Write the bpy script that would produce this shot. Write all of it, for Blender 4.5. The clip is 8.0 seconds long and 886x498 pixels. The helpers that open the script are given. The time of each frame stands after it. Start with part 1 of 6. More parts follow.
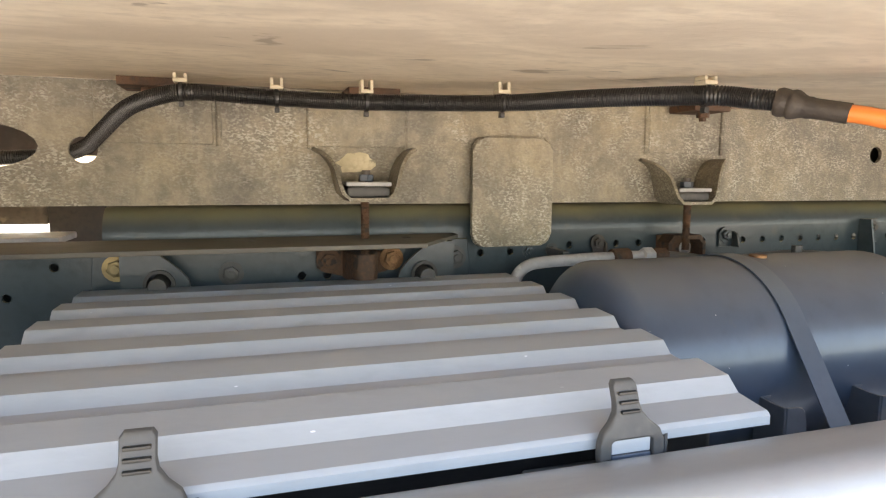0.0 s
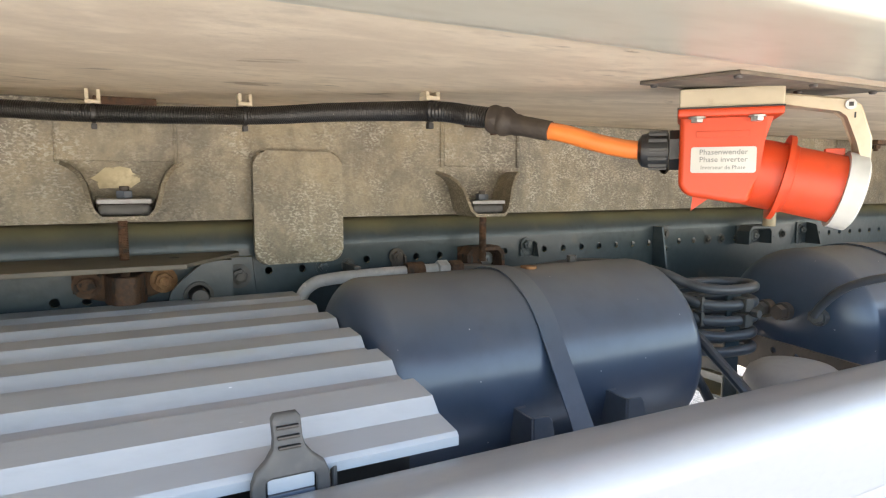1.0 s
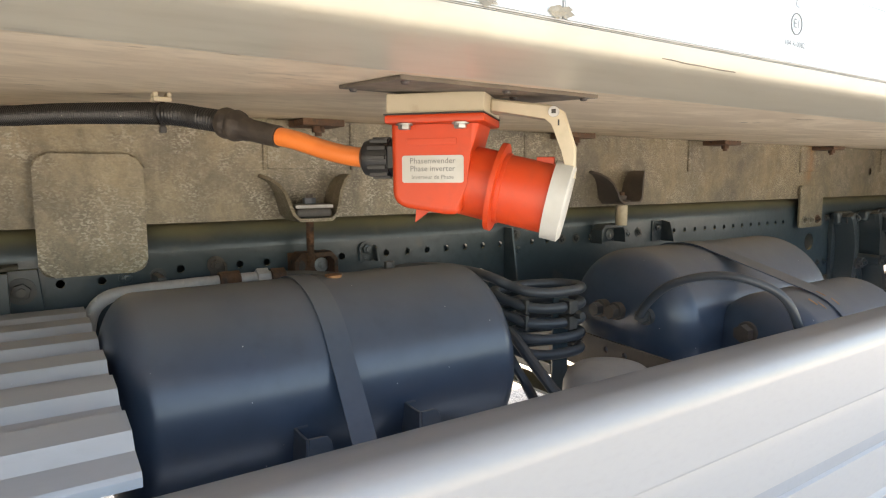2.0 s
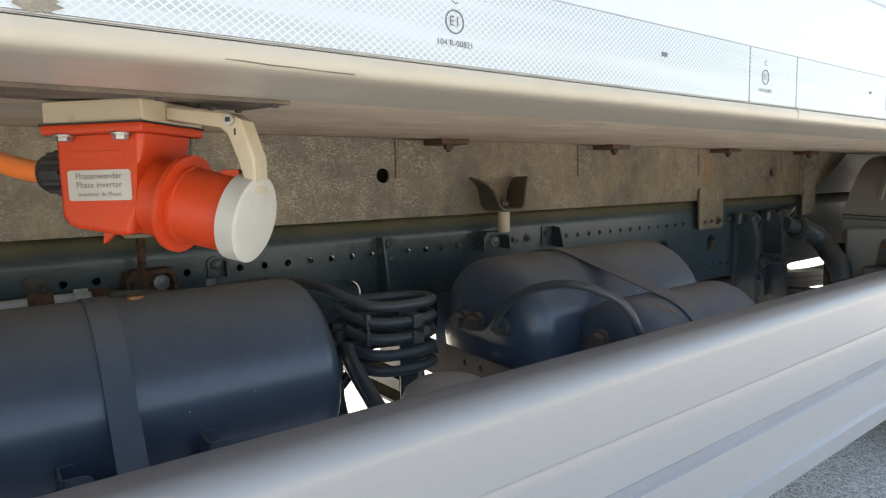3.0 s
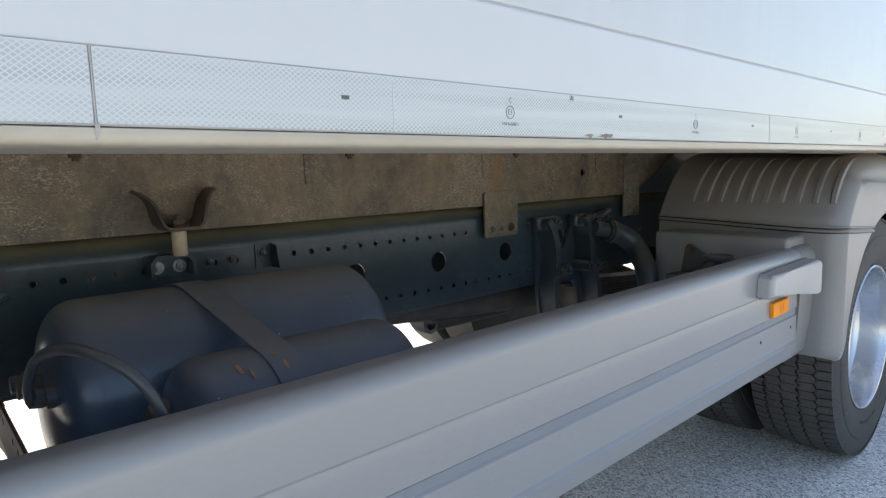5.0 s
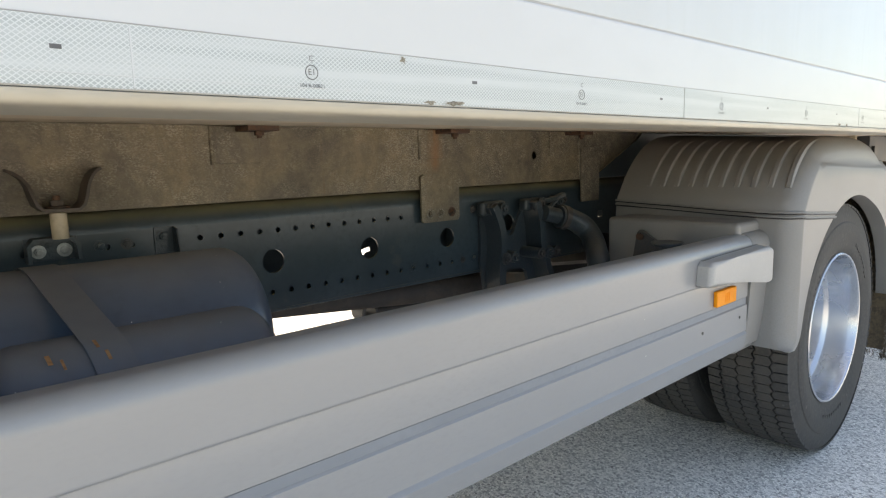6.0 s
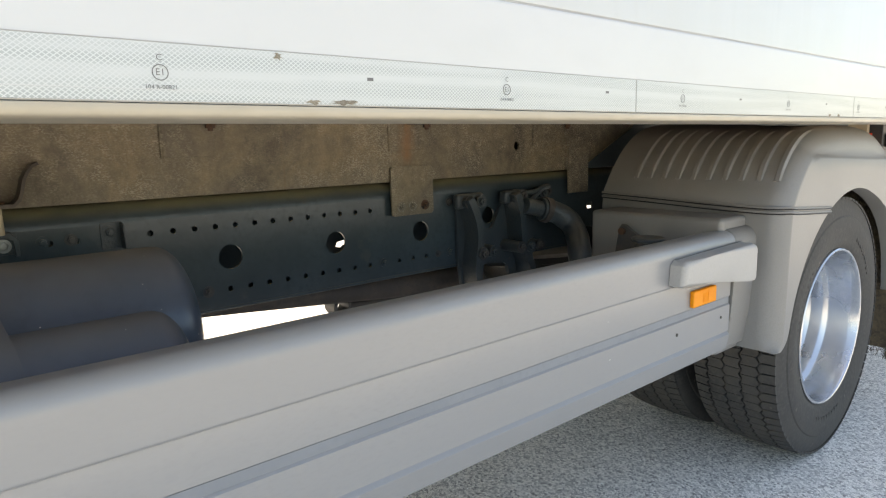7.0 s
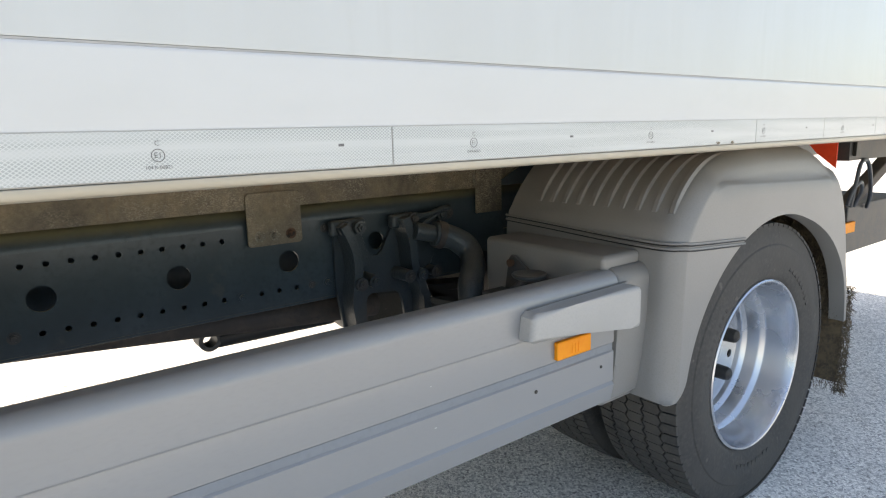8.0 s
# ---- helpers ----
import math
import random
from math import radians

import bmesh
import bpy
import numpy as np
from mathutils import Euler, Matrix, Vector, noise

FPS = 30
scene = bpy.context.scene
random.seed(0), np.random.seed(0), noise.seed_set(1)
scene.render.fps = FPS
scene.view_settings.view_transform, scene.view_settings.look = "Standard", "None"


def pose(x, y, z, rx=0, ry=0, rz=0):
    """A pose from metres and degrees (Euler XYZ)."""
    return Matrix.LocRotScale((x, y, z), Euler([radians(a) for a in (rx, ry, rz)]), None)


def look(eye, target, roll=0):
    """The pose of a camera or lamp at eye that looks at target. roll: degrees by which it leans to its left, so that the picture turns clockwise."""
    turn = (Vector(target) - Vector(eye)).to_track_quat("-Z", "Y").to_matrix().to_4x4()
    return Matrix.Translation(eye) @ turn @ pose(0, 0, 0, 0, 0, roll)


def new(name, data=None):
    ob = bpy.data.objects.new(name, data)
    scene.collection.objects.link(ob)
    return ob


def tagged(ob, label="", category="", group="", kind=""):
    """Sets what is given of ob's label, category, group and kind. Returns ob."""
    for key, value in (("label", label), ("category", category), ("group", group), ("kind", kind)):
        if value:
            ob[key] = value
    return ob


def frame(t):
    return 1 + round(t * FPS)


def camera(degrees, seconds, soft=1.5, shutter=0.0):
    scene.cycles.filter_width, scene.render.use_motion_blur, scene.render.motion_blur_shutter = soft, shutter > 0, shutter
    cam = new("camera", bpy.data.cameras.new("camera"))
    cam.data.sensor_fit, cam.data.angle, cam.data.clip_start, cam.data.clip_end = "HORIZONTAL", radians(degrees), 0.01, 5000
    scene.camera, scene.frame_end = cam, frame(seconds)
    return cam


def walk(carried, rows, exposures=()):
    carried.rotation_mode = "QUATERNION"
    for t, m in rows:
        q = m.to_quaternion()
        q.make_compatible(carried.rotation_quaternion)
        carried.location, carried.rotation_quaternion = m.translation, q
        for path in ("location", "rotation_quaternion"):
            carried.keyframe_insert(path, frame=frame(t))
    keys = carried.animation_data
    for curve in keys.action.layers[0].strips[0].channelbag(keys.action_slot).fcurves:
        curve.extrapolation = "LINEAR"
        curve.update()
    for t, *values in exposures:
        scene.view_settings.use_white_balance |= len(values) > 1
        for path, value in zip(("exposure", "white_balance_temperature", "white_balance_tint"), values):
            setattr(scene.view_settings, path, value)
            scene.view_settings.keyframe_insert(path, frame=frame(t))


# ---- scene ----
cam = camera(71.1, 8.0, soft=1.2)
PATH = [
    (0, (0.7, -0.131, 1.031), (1.291, 1.765, 0.793), 0.4),
    (0.5, (0.781, -0.142, 1.033), (1.545, 1.695, 0.825), 0.1),
    (1, (0.869, -0.169, 1.04), (1.778, 1.601, 0.831), -0.0),
    (1.5, (0.954, -0.2, 1.046), (1.965, 1.512, 0.829), -0.2),
    (2, (1.045, -0.225, 1.051), (2.145, 1.431, 0.83), -0.3),
    (2.2, (1.079, -0.24, 1.052), (2.206, 1.398, 0.838), -0.2),
    (3.3, (1.306, -0.329, 1.057), (2.518, 1.249, 0.851), -1.6),
    (3.5, (1.358, -0.345, 1.065), (2.577, 1.227, 0.857), -1.6),
    (4, (1.498, -0.385, 1.086), (2.756, 1.153, 0.859), -1.7),
    (4.5, (1.67, -0.424, 1.089), (2.994, 1.056, 0.85), -1.8),
    (5, (1.818, -0.469, 1.088), (3.15, 1.003, 0.844), -1.7),
    (5.2, (1.875, -0.483, 1.081), (3.209, 0.988, 0.838), -1.3),
    (6.3, (2.069, -0.573, 1.061), (3.371, 0.915, 0.76), -1.7),
    (6.5, (2.099, -0.581, 1.066), (3.398, 0.907, 0.75), -1.7),
    (7, (2.176, -0.606, 1.08), (3.425, 0.921, 0.753), -1.6),
    (7.5, (2.32, -0.675, 1.097), (3.506, 0.899, 0.759), -1.7),
    (8, (2.624, -0.73, 1.17), (3.806, 0.84, 0.798), -1.5),
]
EXPOSURES = [(0.0, 2.98, 8400, 14), (0.5, 2.97, 7600, 12), (1.2, 2.76, 7850, 11), (2.2, 2.23, 8450, 12), (3.3, 1.56, 7400, 10), (4.2, 1.31, 7350, 10), (5.2, 1.11, 6950, 10), (6.3, 1.44, 8300, 10), (7.5, 1.48, 8350, 10), (8.0, 1.24, 7700, 10)]
walk(cam, [(t, look(eye, target, roll)) for t, eye, target, roll in PATH], EXPOSURES)

# ---- light ----
world = bpy.data.worlds.new("sky")
scene.world = world
world.use_nodes = True
SUN_EL, SUN_AZ = 69.0, 98.0  # height above the horizon; turn from +x towards +y
sky = world.node_tree.nodes.new("ShaderNodeTexSky")
sky.sky_type, sky.sun_disc = "NISHITA", False
sky.dust_density, sky.ozone_density = 1.4, 1.6
sky.sun_elevation, sky.sun_rotation = radians(SUN_EL), radians(90.0 - SUN_AZ)
backdrop = world.node_tree.nodes["Background"]
backdrop.inputs["Strength"].default_value = 0.15
world.node_tree.links.new(sky.outputs["Color"], backdrop.inputs["Color"])
sun = new("sun", bpy.data.lights.new("sun", "SUN"))
sun.data.energy, sun.data.angle, sun.data.color = 2.7, radians(0.6), (1.0, 0.93, 0.82)
to_sun = Vector((math.cos(radians(SUN_EL)) * math.cos(radians(SUN_AZ)), math.cos(radians(SUN_EL)) * math.sin(radians(SUN_AZ)), math.sin(radians(SUN_EL))))
sun.matrix_world = look(to_sun * 20, (0, 0, 0))


# ---- materials ----
def material(name, base, second=None, rough=0.5, metal=0.0, scale=6.0, stretch=(1, 1, 1), bump=0.0, grain=80.0, dust=None, dust_amount=0.5, spots=None, spot_scale=25.0, spot_level=0.62, coat=0.0, coat_rough=0.1, flecks=None, vary=0.12, dust_from=0.25, fleck_scale=42.0, fleck_size=0.045, warp=0.0):
    """A surface with blotches at one scale, grain at a finer one, and a tint on upward faces: dust, or RAIL's painted
    reflection.
    """
    m = bpy.data.materials.new(name)
    m.use_nodes = True
    nodes, link = m.node_tree.nodes, m.node_tree.links.new
    bsdf = nodes["Principled BSDF"]
    bsdf.inputs["Metallic"].default_value = metal
    bsdf.inputs["Coat Weight"].default_value = coat
    bsdf.inputs["Coat Roughness"].default_value = coat_rough
    place = nodes.new("ShaderNodeTexCoord")
    mapping = nodes.new("ShaderNodeMapping")
    mapping.inputs["Scale"].default_value = stretch
    link(place.outputs["Object"], mapping.inputs["Vector"])

    def noise_at(size, detail=4.0, bent=0.0):
        n = nodes.new("ShaderNodeTexNoise")
        n.inputs["Scale"].default_value, n.inputs["Detail"].default_value = size, detail
        n.inputs["Distortion"].default_value = bent
        link(mapping.outputs["Vector"], n.inputs["Vector"])
        return n.outputs["Fac"]

    def ramp(fac, lo, hi):
        r = nodes.new("ShaderNodeMapRange")
        r.inputs["From Min"].default_value, r.inputs["From Max"].default_value = lo, hi
        r.interpolation_type = "SMOOTHSTEP"
        link(fac, r.inputs["Value"])
        return r.outputs["Result"]

    def mix(fac, a, b):
        x = nodes.new("ShaderNodeMix")
        x.data_type = "RGBA"
        link(fac, x.inputs["Factor"])
        for socket, value in ((x.inputs[6], a), (x.inputs[7], b)):
            if isinstance(value, tuple):
                socket.default_value = (*value, 1)
            else:
                link(value, socket)
        return x.outputs[2]

    def math_node(op, a, b):
        x = nodes.new("ShaderNodeMath")
        x.operation = op
        for socket, value in zip(x.inputs, (a, b)):
            if isinstance(value, (int, float)):
                socket.default_value = value
            else:
                link(value, socket)
        return x.outputs[0]

    second = second or tuple(c * 0.75 for c in base)
    blotch = ramp(noise_at(scale, 6.0, warp), 0.35, 0.68)
    color = mix(blotch, base, second)
    fine = noise_at(grain, 3.0)
    color = mix(ramp(fine, 0.35, 0.75), color, mix(ramp(fine, 0.2, 0.8), color, second))
    if spots:
        color = mix(ramp(noise_at(spot_scale, 5.0, warp), spot_level, spot_level + 0.08), color, spots)
    if flecks:
        cell = nodes.new("ShaderNodeTexVoronoi")
        cell.inputs["Scale"].default_value = fleck_scale
        link(mapping.outputs["Vector"], cell.inputs["Vector"])
        chosen = nodes.new("ShaderNodeSeparateColor")
        link(cell.outputs["Color"], chosen.inputs[0])
        color = mix(math_node("MULTIPLY", math_node("LESS_THAN", cell.outputs["Distance"], fleck_size), math_node("GREATER_THAN", chosen.outputs[0], 0.72)), color, flecks)
    if dust:
        geo = nodes.new("ShaderNodeNewGeometry")
        split = nodes.new("ShaderNodeSeparateXYZ")
        link(geo.outputs["Normal"], split.inputs[0])
        up = ramp(split.outputs["Z"], dust_from, 0.98)
        spread = ramp(noise_at(scale * 1.7, 5.0), 0.2, 0.7)
        color = mix(math_node("MULTIPLY", math_node("MULTIPLY", up, math_node("ADD", math_node("MULTIPLY", spread, 0.5), 0.5)), dust_amount), color, dust)
        bsdf.inputs["Roughness"].default_value = rough
        link(math_node("ADD", rough, math_node("MULTIPLY", up, 0.3 * dust_amount)), bsdf.inputs["Roughness"])
    else:
        link(math_node("ADD", rough - 0.5 * vary, math_node("MULTIPLY", blotch, vary)), bsdf.inputs["Roughness"])
    link(color, bsdf.inputs["Base Color"])
    if bump:
        b = nodes.new("ShaderNodeBump")
        b.inputs["Strength"].default_value, b.inputs["Distance"].default_value = bump, 0.004
        link(math_node("ADD", fine, math_node("MULTIPLY", noise_at(grain * 0.25, 3.0), 0.6)), b.inputs["Height"])
        link(b.outputs["Normal"], bsdf.inputs["Normal"])
    return m


BOX_WHITE = material("white_box_paint", (0.60, 0.61, 0.605), (0.58, 0.59, 0.583), 0.26, scale=5.0, stretch=(0.25, 1, 0.6), grain=30, coat=0.3, vary=0.02, spots=(0.585, 0.59, 0.575), spot_scale=9.0, spot_level=0.62)
BOX_UPPER = material("off_white_panel_paint", (0.555, 0.57, 0.56), (0.54, 0.552, 0.538), 0.24, scale=4.0, stretch=(1.5, 1, 0.2), grain=30, coat=0.4, vary=0.02)
BOX_LIP = material("cream_edge_paint", (0.50, 0.45, 0.355), (0.43, 0.38, 0.29), 0.36, scale=4, stretch=(0.4, 1, 1), grain=60, bump=0.03)
FLOOR_PLY = material("dirty_plywood", (0.72, 0.585, 0.425), (0.56, 0.44, 0.315), 0.55, scale=5, stretch=(0.8, 1.3, 1), grain=60, bump=0.18, spots=(0.34, 0.255, 0.175), spot_scale=11, spot_level=0.64, warp=1.6)
# RAIL's olive upward tint paints in the reflection along its top bend
RAIL = material("dark_blue_chassis_paint", (0.042, 0.061, 0.071), (0.029, 0.044, 0.052), 0.28, scale=6, grain=70, bump=0.10, dust=(0.28, 0.24, 0.12), dust_amount=0.8, spots=(0.052, 0.062, 0.062), spot_scale=14, spot_level=0.64)
TANK = material("blue_black_tank_paint", (0.045, 0.070, 0.112), (0.036, 0.057, 0.092), 0.40, scale=5, grain=40, bump=0.03, dust=(0.140, 0.143, 0.146), dust_amount=0.62, dust_from=0.45, spots=(0.065, 0.078, 0.10), spot_scale=16, spot_level=0.70, coat=0.6, coat_rough=0.20, flecks=(0.6, 0.62, 0.64), fleck_scale=60.0)
STRAP = material("grey_strap_paint", (0.072, 0.097, 0.138), (0.060, 0.082, 0.118), 0.38, scale=8, dust=(0.155, 0.152, 0.146), dust_amount=0.6, dust_from=0.5)
STRAP_DARK = material("dark_grey_bracket_paint", (0.075, 0.092, 0.120), (0.062, 0.078, 0.10), 0.42, scale=8, dust=(0.15, 0.15, 0.145), dust_amount=0.5)
GUARD = material("silver_grey_guard_paint", (0.300, 0.306, 0.310), (0.284, 0.289, 0.294), 0.40, metal=0.10, scale=2, stretch=(0.4, 1, 1), grain=160, bump=0.02, coat=0.40, coat_rough=0.20, flecks=(0.52, 0.52, 0.52), fleck_scale=20.0, fleck_size=0.028)
GROOVE = material("blue_grey_groove_paint", (0.23, 0.255, 0.285), (0.21, 0.232, 0.26), 0.45, metal=0.1, scale=4)
LID = material("grey_lid_plastic", (0.385, 0.420, 0.465), (0.355, 0.385, 0.425), 0.42, scale=6, stretch=(0.4, 1, 1), grain=120, bump=0.06, dust=(0.375, 0.385, 0.395), dust_amount=0.65, dust_from=0.80, spots=(0.33, 0.35, 0.365), spot_scale=14, spot_level=0.63, flecks=(0.7, 0.72, 0.75), fleck_scale=60.0)
BLACK_PLASTIC = material("black_plastic", (0.013, 0.013, 0.014), (0.022, 0.021, 0.019), 0.42, scale=12, grain=90, bump=0.05)
CONDUIT = material("dusty_black_conduit", (0.009, 0.009, 0.009), (0.020, 0.018, 0.016), 0.34, scale=14, grain=60, dust=(0.07, 0.06, 0.05), dust_amount=0.3, flecks=(0.35, 0.32, 0.28), fleck_scale=90.0)
RUBBER = material("grey_rubber", (0.10, 0.10, 0.105), (0.14, 0.135, 0.125), 0.6, scale=14, grain=90, bump=0.05, dust=(0.25, 0.23, 0.2), dust_amount=0.5)
RUBBER_DARK = material("dark_grey_rubber", (0.052, 0.052, 0.055), (0.08, 0.078, 0.075), 0.6, scale=14, grain=90, bump=0.05, dust=(0.2, 0.19, 0.17), dust_amount=0.4)
SHELF = material("dusty_beige_steel", (0.115, 0.106, 0.085), (0.08, 0.075, 0.064), 0.6, scale=9, stretch=(0.5, 1, 1), grain=90, bump=0.2, dust=(0.185, 0.168, 0.13), dust_amount=0.65)
BOOT = material("dusty_rubber_boot", (0.028, 0.021, 0.016), (0.055, 0.042, 0.031), 0.6, scale=30, grain=120, bump=0.3, dust=(0.10, 0.078, 0.058), dust_amount=0.35)
HOSE = material("black_rubber_hose", (0.034, 0.042, 0.054), (0.046, 0.053, 0.062), 0.34, scale=10, grain=60, bump=0.06, dust=(0.13, 0.13, 0.13), dust_amount=0.4)
ORANGE = material("orange_cable_sheath", (0.80, 0.205, 0.038), (0.70, 0.170, 0.032), 0.5, scale=12, dust=(0.55, 0.30, 0.16), dust_amount=0.35)
RED = material("red_plastic", (0.56, 0.046, 0.006), (0.50, 0.045, 0.008), 0.48, scale=14, grain=120, bump=0.04, dust=(0.42, 0.10, 0.05), dust_amount=0.2)
CREAM = material("cream_plastic", (0.50, 0.425, 0.30), (0.42, 0.355, 0.25), 0.5, scale=16, spots=(0.35, 0.28, 0.19), spot_scale=30, spot_level=0.66)
WHITE_PLASTIC = material("white_plastic", (0.48, 0.46, 0.41), (0.42, 0.40, 0.35), 0.45, scale=16)
RUST = material("rusty_steel", (0.066, 0.038, 0.025), (0.115, 0.057, 0.030), 0.8, scale=30, grain=160, bump=0.4, spots=(0.038, 0.027, 0.021), spot_scale=40, spot_level=0.55)
BRIGHT_RUST = material("orange_rust", (0.30, 0.155, 0.065), (0.20, 0.095, 0.04), 0.75, scale=60, grain=200, bump=0.4, spots=(0.12, 0.06, 0.03), spot_scale=60)
DARK_STEEL = material("dark_painted_steel", (0.040, 0.045, 0.050), (0.065, 0.060, 0.054), 0.5, scale=14, grain=80, bump=0.08, dust=(0.17, 0.155, 0.135), dust_amount=0.5)
BROWN_STEEL = material("brown_weathered_steel", (0.085, 0.068, 0.055), (0.055, 0.045, 0.04), 0.65, scale=12, grain=90, bump=0.15, dust=(0.16, 0.13, 0.10), dust_amount=0.6)
OCHRE = material("pale_ochre_primer", (0.60, 0.52, 0.34), (0.44, 0.37, 0.23), 0.55, scale=30, grain=120, bump=0.3, spots=(0.22, 0.19, 0.13), spot_scale=45, spot_level=0.58)
BRASS = material("dull_brass_screw", (0.36, 0.27, 0.13), (0.25, 0.19, 0.10), 0.45, metal=0.6, scale=30)
ZINC = material("zinc_plated_steel", (0.45, 0.45, 0.44), (0.33, 0.32, 0.30), 0.42, metal=0.8, scale=20, grain=120, bump=0.1)
GALV = material("grey_galvanised_pipe", (0.50, 0.51, 0.52), (0.38, 0.39, 0.40), 0.5, metal=0.2, scale=20, grain=120, bump=0.15, spots=(0.6, 0.6, 0.58), spot_scale=40)
CAST = material("blue_black_cast_iron", (0.036, 0.050, 0.058), (0.046, 0.056, 0.060), 0.36, scale=14, grain=140, bump=0.3, dust=(0.17, 0.15, 0.12), dust_amount=0.5, spots=(0.075, 0.062, 0.045), spot_scale=22, spot_level=0.66)
MUDGUARD = material("grey_mudguard_plastic", (0.262, 0.257, 0.245), (0.232, 0.227, 0.215), 0.42, scale=3, grain=260, bump=0.08, dust=(0.170, 0.159, 0.141), dust_amount=0.75, dust_from=0.05)
TYRE = material("tyre_rubber", (0.040, 0.039, 0.038), (0.068, 0.064, 0.058), 0.75, scale=7, grain=90, bump=0.25, spots=(0.11, 0.10, 0.09), spot_scale=26, spot_level=0.68)
RIM = material("silver_wheel_rim", (0.66, 0.675, 0.70), (0.62, 0.635, 0.66), 0.27, metal=0.9, scale=3, grain=60, spots=(0.50, 0.50, 0.50), spot_scale=18, spot_level=0.70)
AMBER = material("amber_lens", (1.0, 0.33, 0.0), (0.97, 0.29, 0.0), 0.6, scale=20)
RED_REFLECTOR = material("red_reflector", (0.95, 0.085, 0.03), (0.88, 0.07, 0.025), 0.35, scale=20, coat=0.1)
PLATE_DIRT = material("dirty_brown_plate", (0.17, 0.135, 0.10), (0.11, 0.088, 0.066), 0.7, scale=18, grain=90, bump=0.3, spots=(0.30, 0.24, 0.17), spot_scale=22)
BUFFER = material("pale_grey_buffer_plastic", (0.42, 0.415, 0.40), (0.385, 0.38, 0.365), 0.45, scale=4, grain=200, bump=0.04)
DIRT_LINE = material("grey_brown_dirt_line", (0.36, 0.335, 0.295), (0.46, 0.44, 0.40), 0.6, scale=9, grain=90)
INK = material("dark_print", (0.10, 0.10, 0.10), (0.16, 0.16, 0.16), 0.5)
BRISTLE = material("brown_black_brush", (0.085, 0.066, 0.045), (0.17, 0.13, 0.08), 0.85, scale=30, grain=120, bump=0.6)
PALE_CAP = material("pale_grey_dryer_shell", (0.33, 0.33, 0.33), (0.27, 0.27, 0.27), 0.5, scale=8, dust=(0.38, 0.36, 0.33), dust_amount=0.6)


def tape_material():
    """White retro-reflective film with a fine lattice of sealed cells."""
    m = bpy.data.materials.new("reflective_tape")
    m.use_nodes = True
    nodes, link = m.node_tree.nodes, m.node_tree.links.new
    bsdf = nodes["Principled BSDF"]
    place = nodes.new("ShaderNodeTexCoord")
    waves = []
    for turn in (38.0, -38.0):
        mapping = nodes.new("ShaderNodeMapping")
        mapping.inputs["Rotation"].default_value = (0, radians(turn), 0)
        link(place.outputs["Object"], mapping.inputs["Vector"])
        wave = nodes.new("ShaderNodeTexWave")
        wave.bands_direction = "Z"
        wave.inputs["Scale"].default_value, wave.inputs["Distortion"].default_value = 96.0, 0.0
        link(mapping.outputs["Vector"], wave.inputs["Vector"])
        ramp = nodes.new("ShaderNodeMapRange")
        ramp.inputs["From Min"].default_value, ramp.inputs["From Max"].default_value = 0.78, 0.94
        link(wave.outputs["Fac"], ramp.inputs["Value"])
        waves.append(ramp.outputs["Result"])
    both = nodes.new("ShaderNodeMath")
    both.operation = "MAXIMUM"
    link(waves[0], both.inputs[0]), link(waves[1], both.inputs[1])
    mix = nodes.new("ShaderNodeMix")
    mix.data_type = "RGBA"
    mix.inputs[6].default_value, mix.inputs[7].default_value = (0.37, 0.405, 0.395, 1), (0.60, 0.62, 0.61, 1)
    link(both.outputs[0], mix.inputs["Factor"])
    # pale streaks over the lattice: smudges, and streaky reflections painted into the colour
    stretch = nodes.new("ShaderNodeMapping")
    stretch.inputs["Scale"].default_value = (0.9, 1, 24)
    link(place.outputs["Object"], stretch.inputs["Vector"])
    streaks = nodes.new("ShaderNodeTexNoise")
    streaks.inputs["Scale"].default_value, streaks.inputs["Detail"].default_value = 3.0, 5.0
    link(stretch.outputs["Vector"], streaks.inputs["Vector"])
    level = nodes.new("ShaderNodeMapRange")
    level.inputs["From Min"].default_value, level.inputs["From Max"].default_value = 0.40, 0.66
    link(streaks.outputs["Fac"], level.inputs["Value"])
    veil = nodes.new("ShaderNodeMix")
    veil.data_type = "RGBA"
    veil.inputs[7].default_value = (0.545, 0.568, 0.558, 1)
    link(level.outputs["Result"], veil.inputs["Factor"]), link(mix.outputs[2], veil.inputs[6])
    link(veil.outputs[2], bsdf.inputs["Base Color"])
    bsdf.inputs["Roughness"].default_value, bsdf.inputs["Coat Weight"].default_value = 0.3, 0.5
    return m


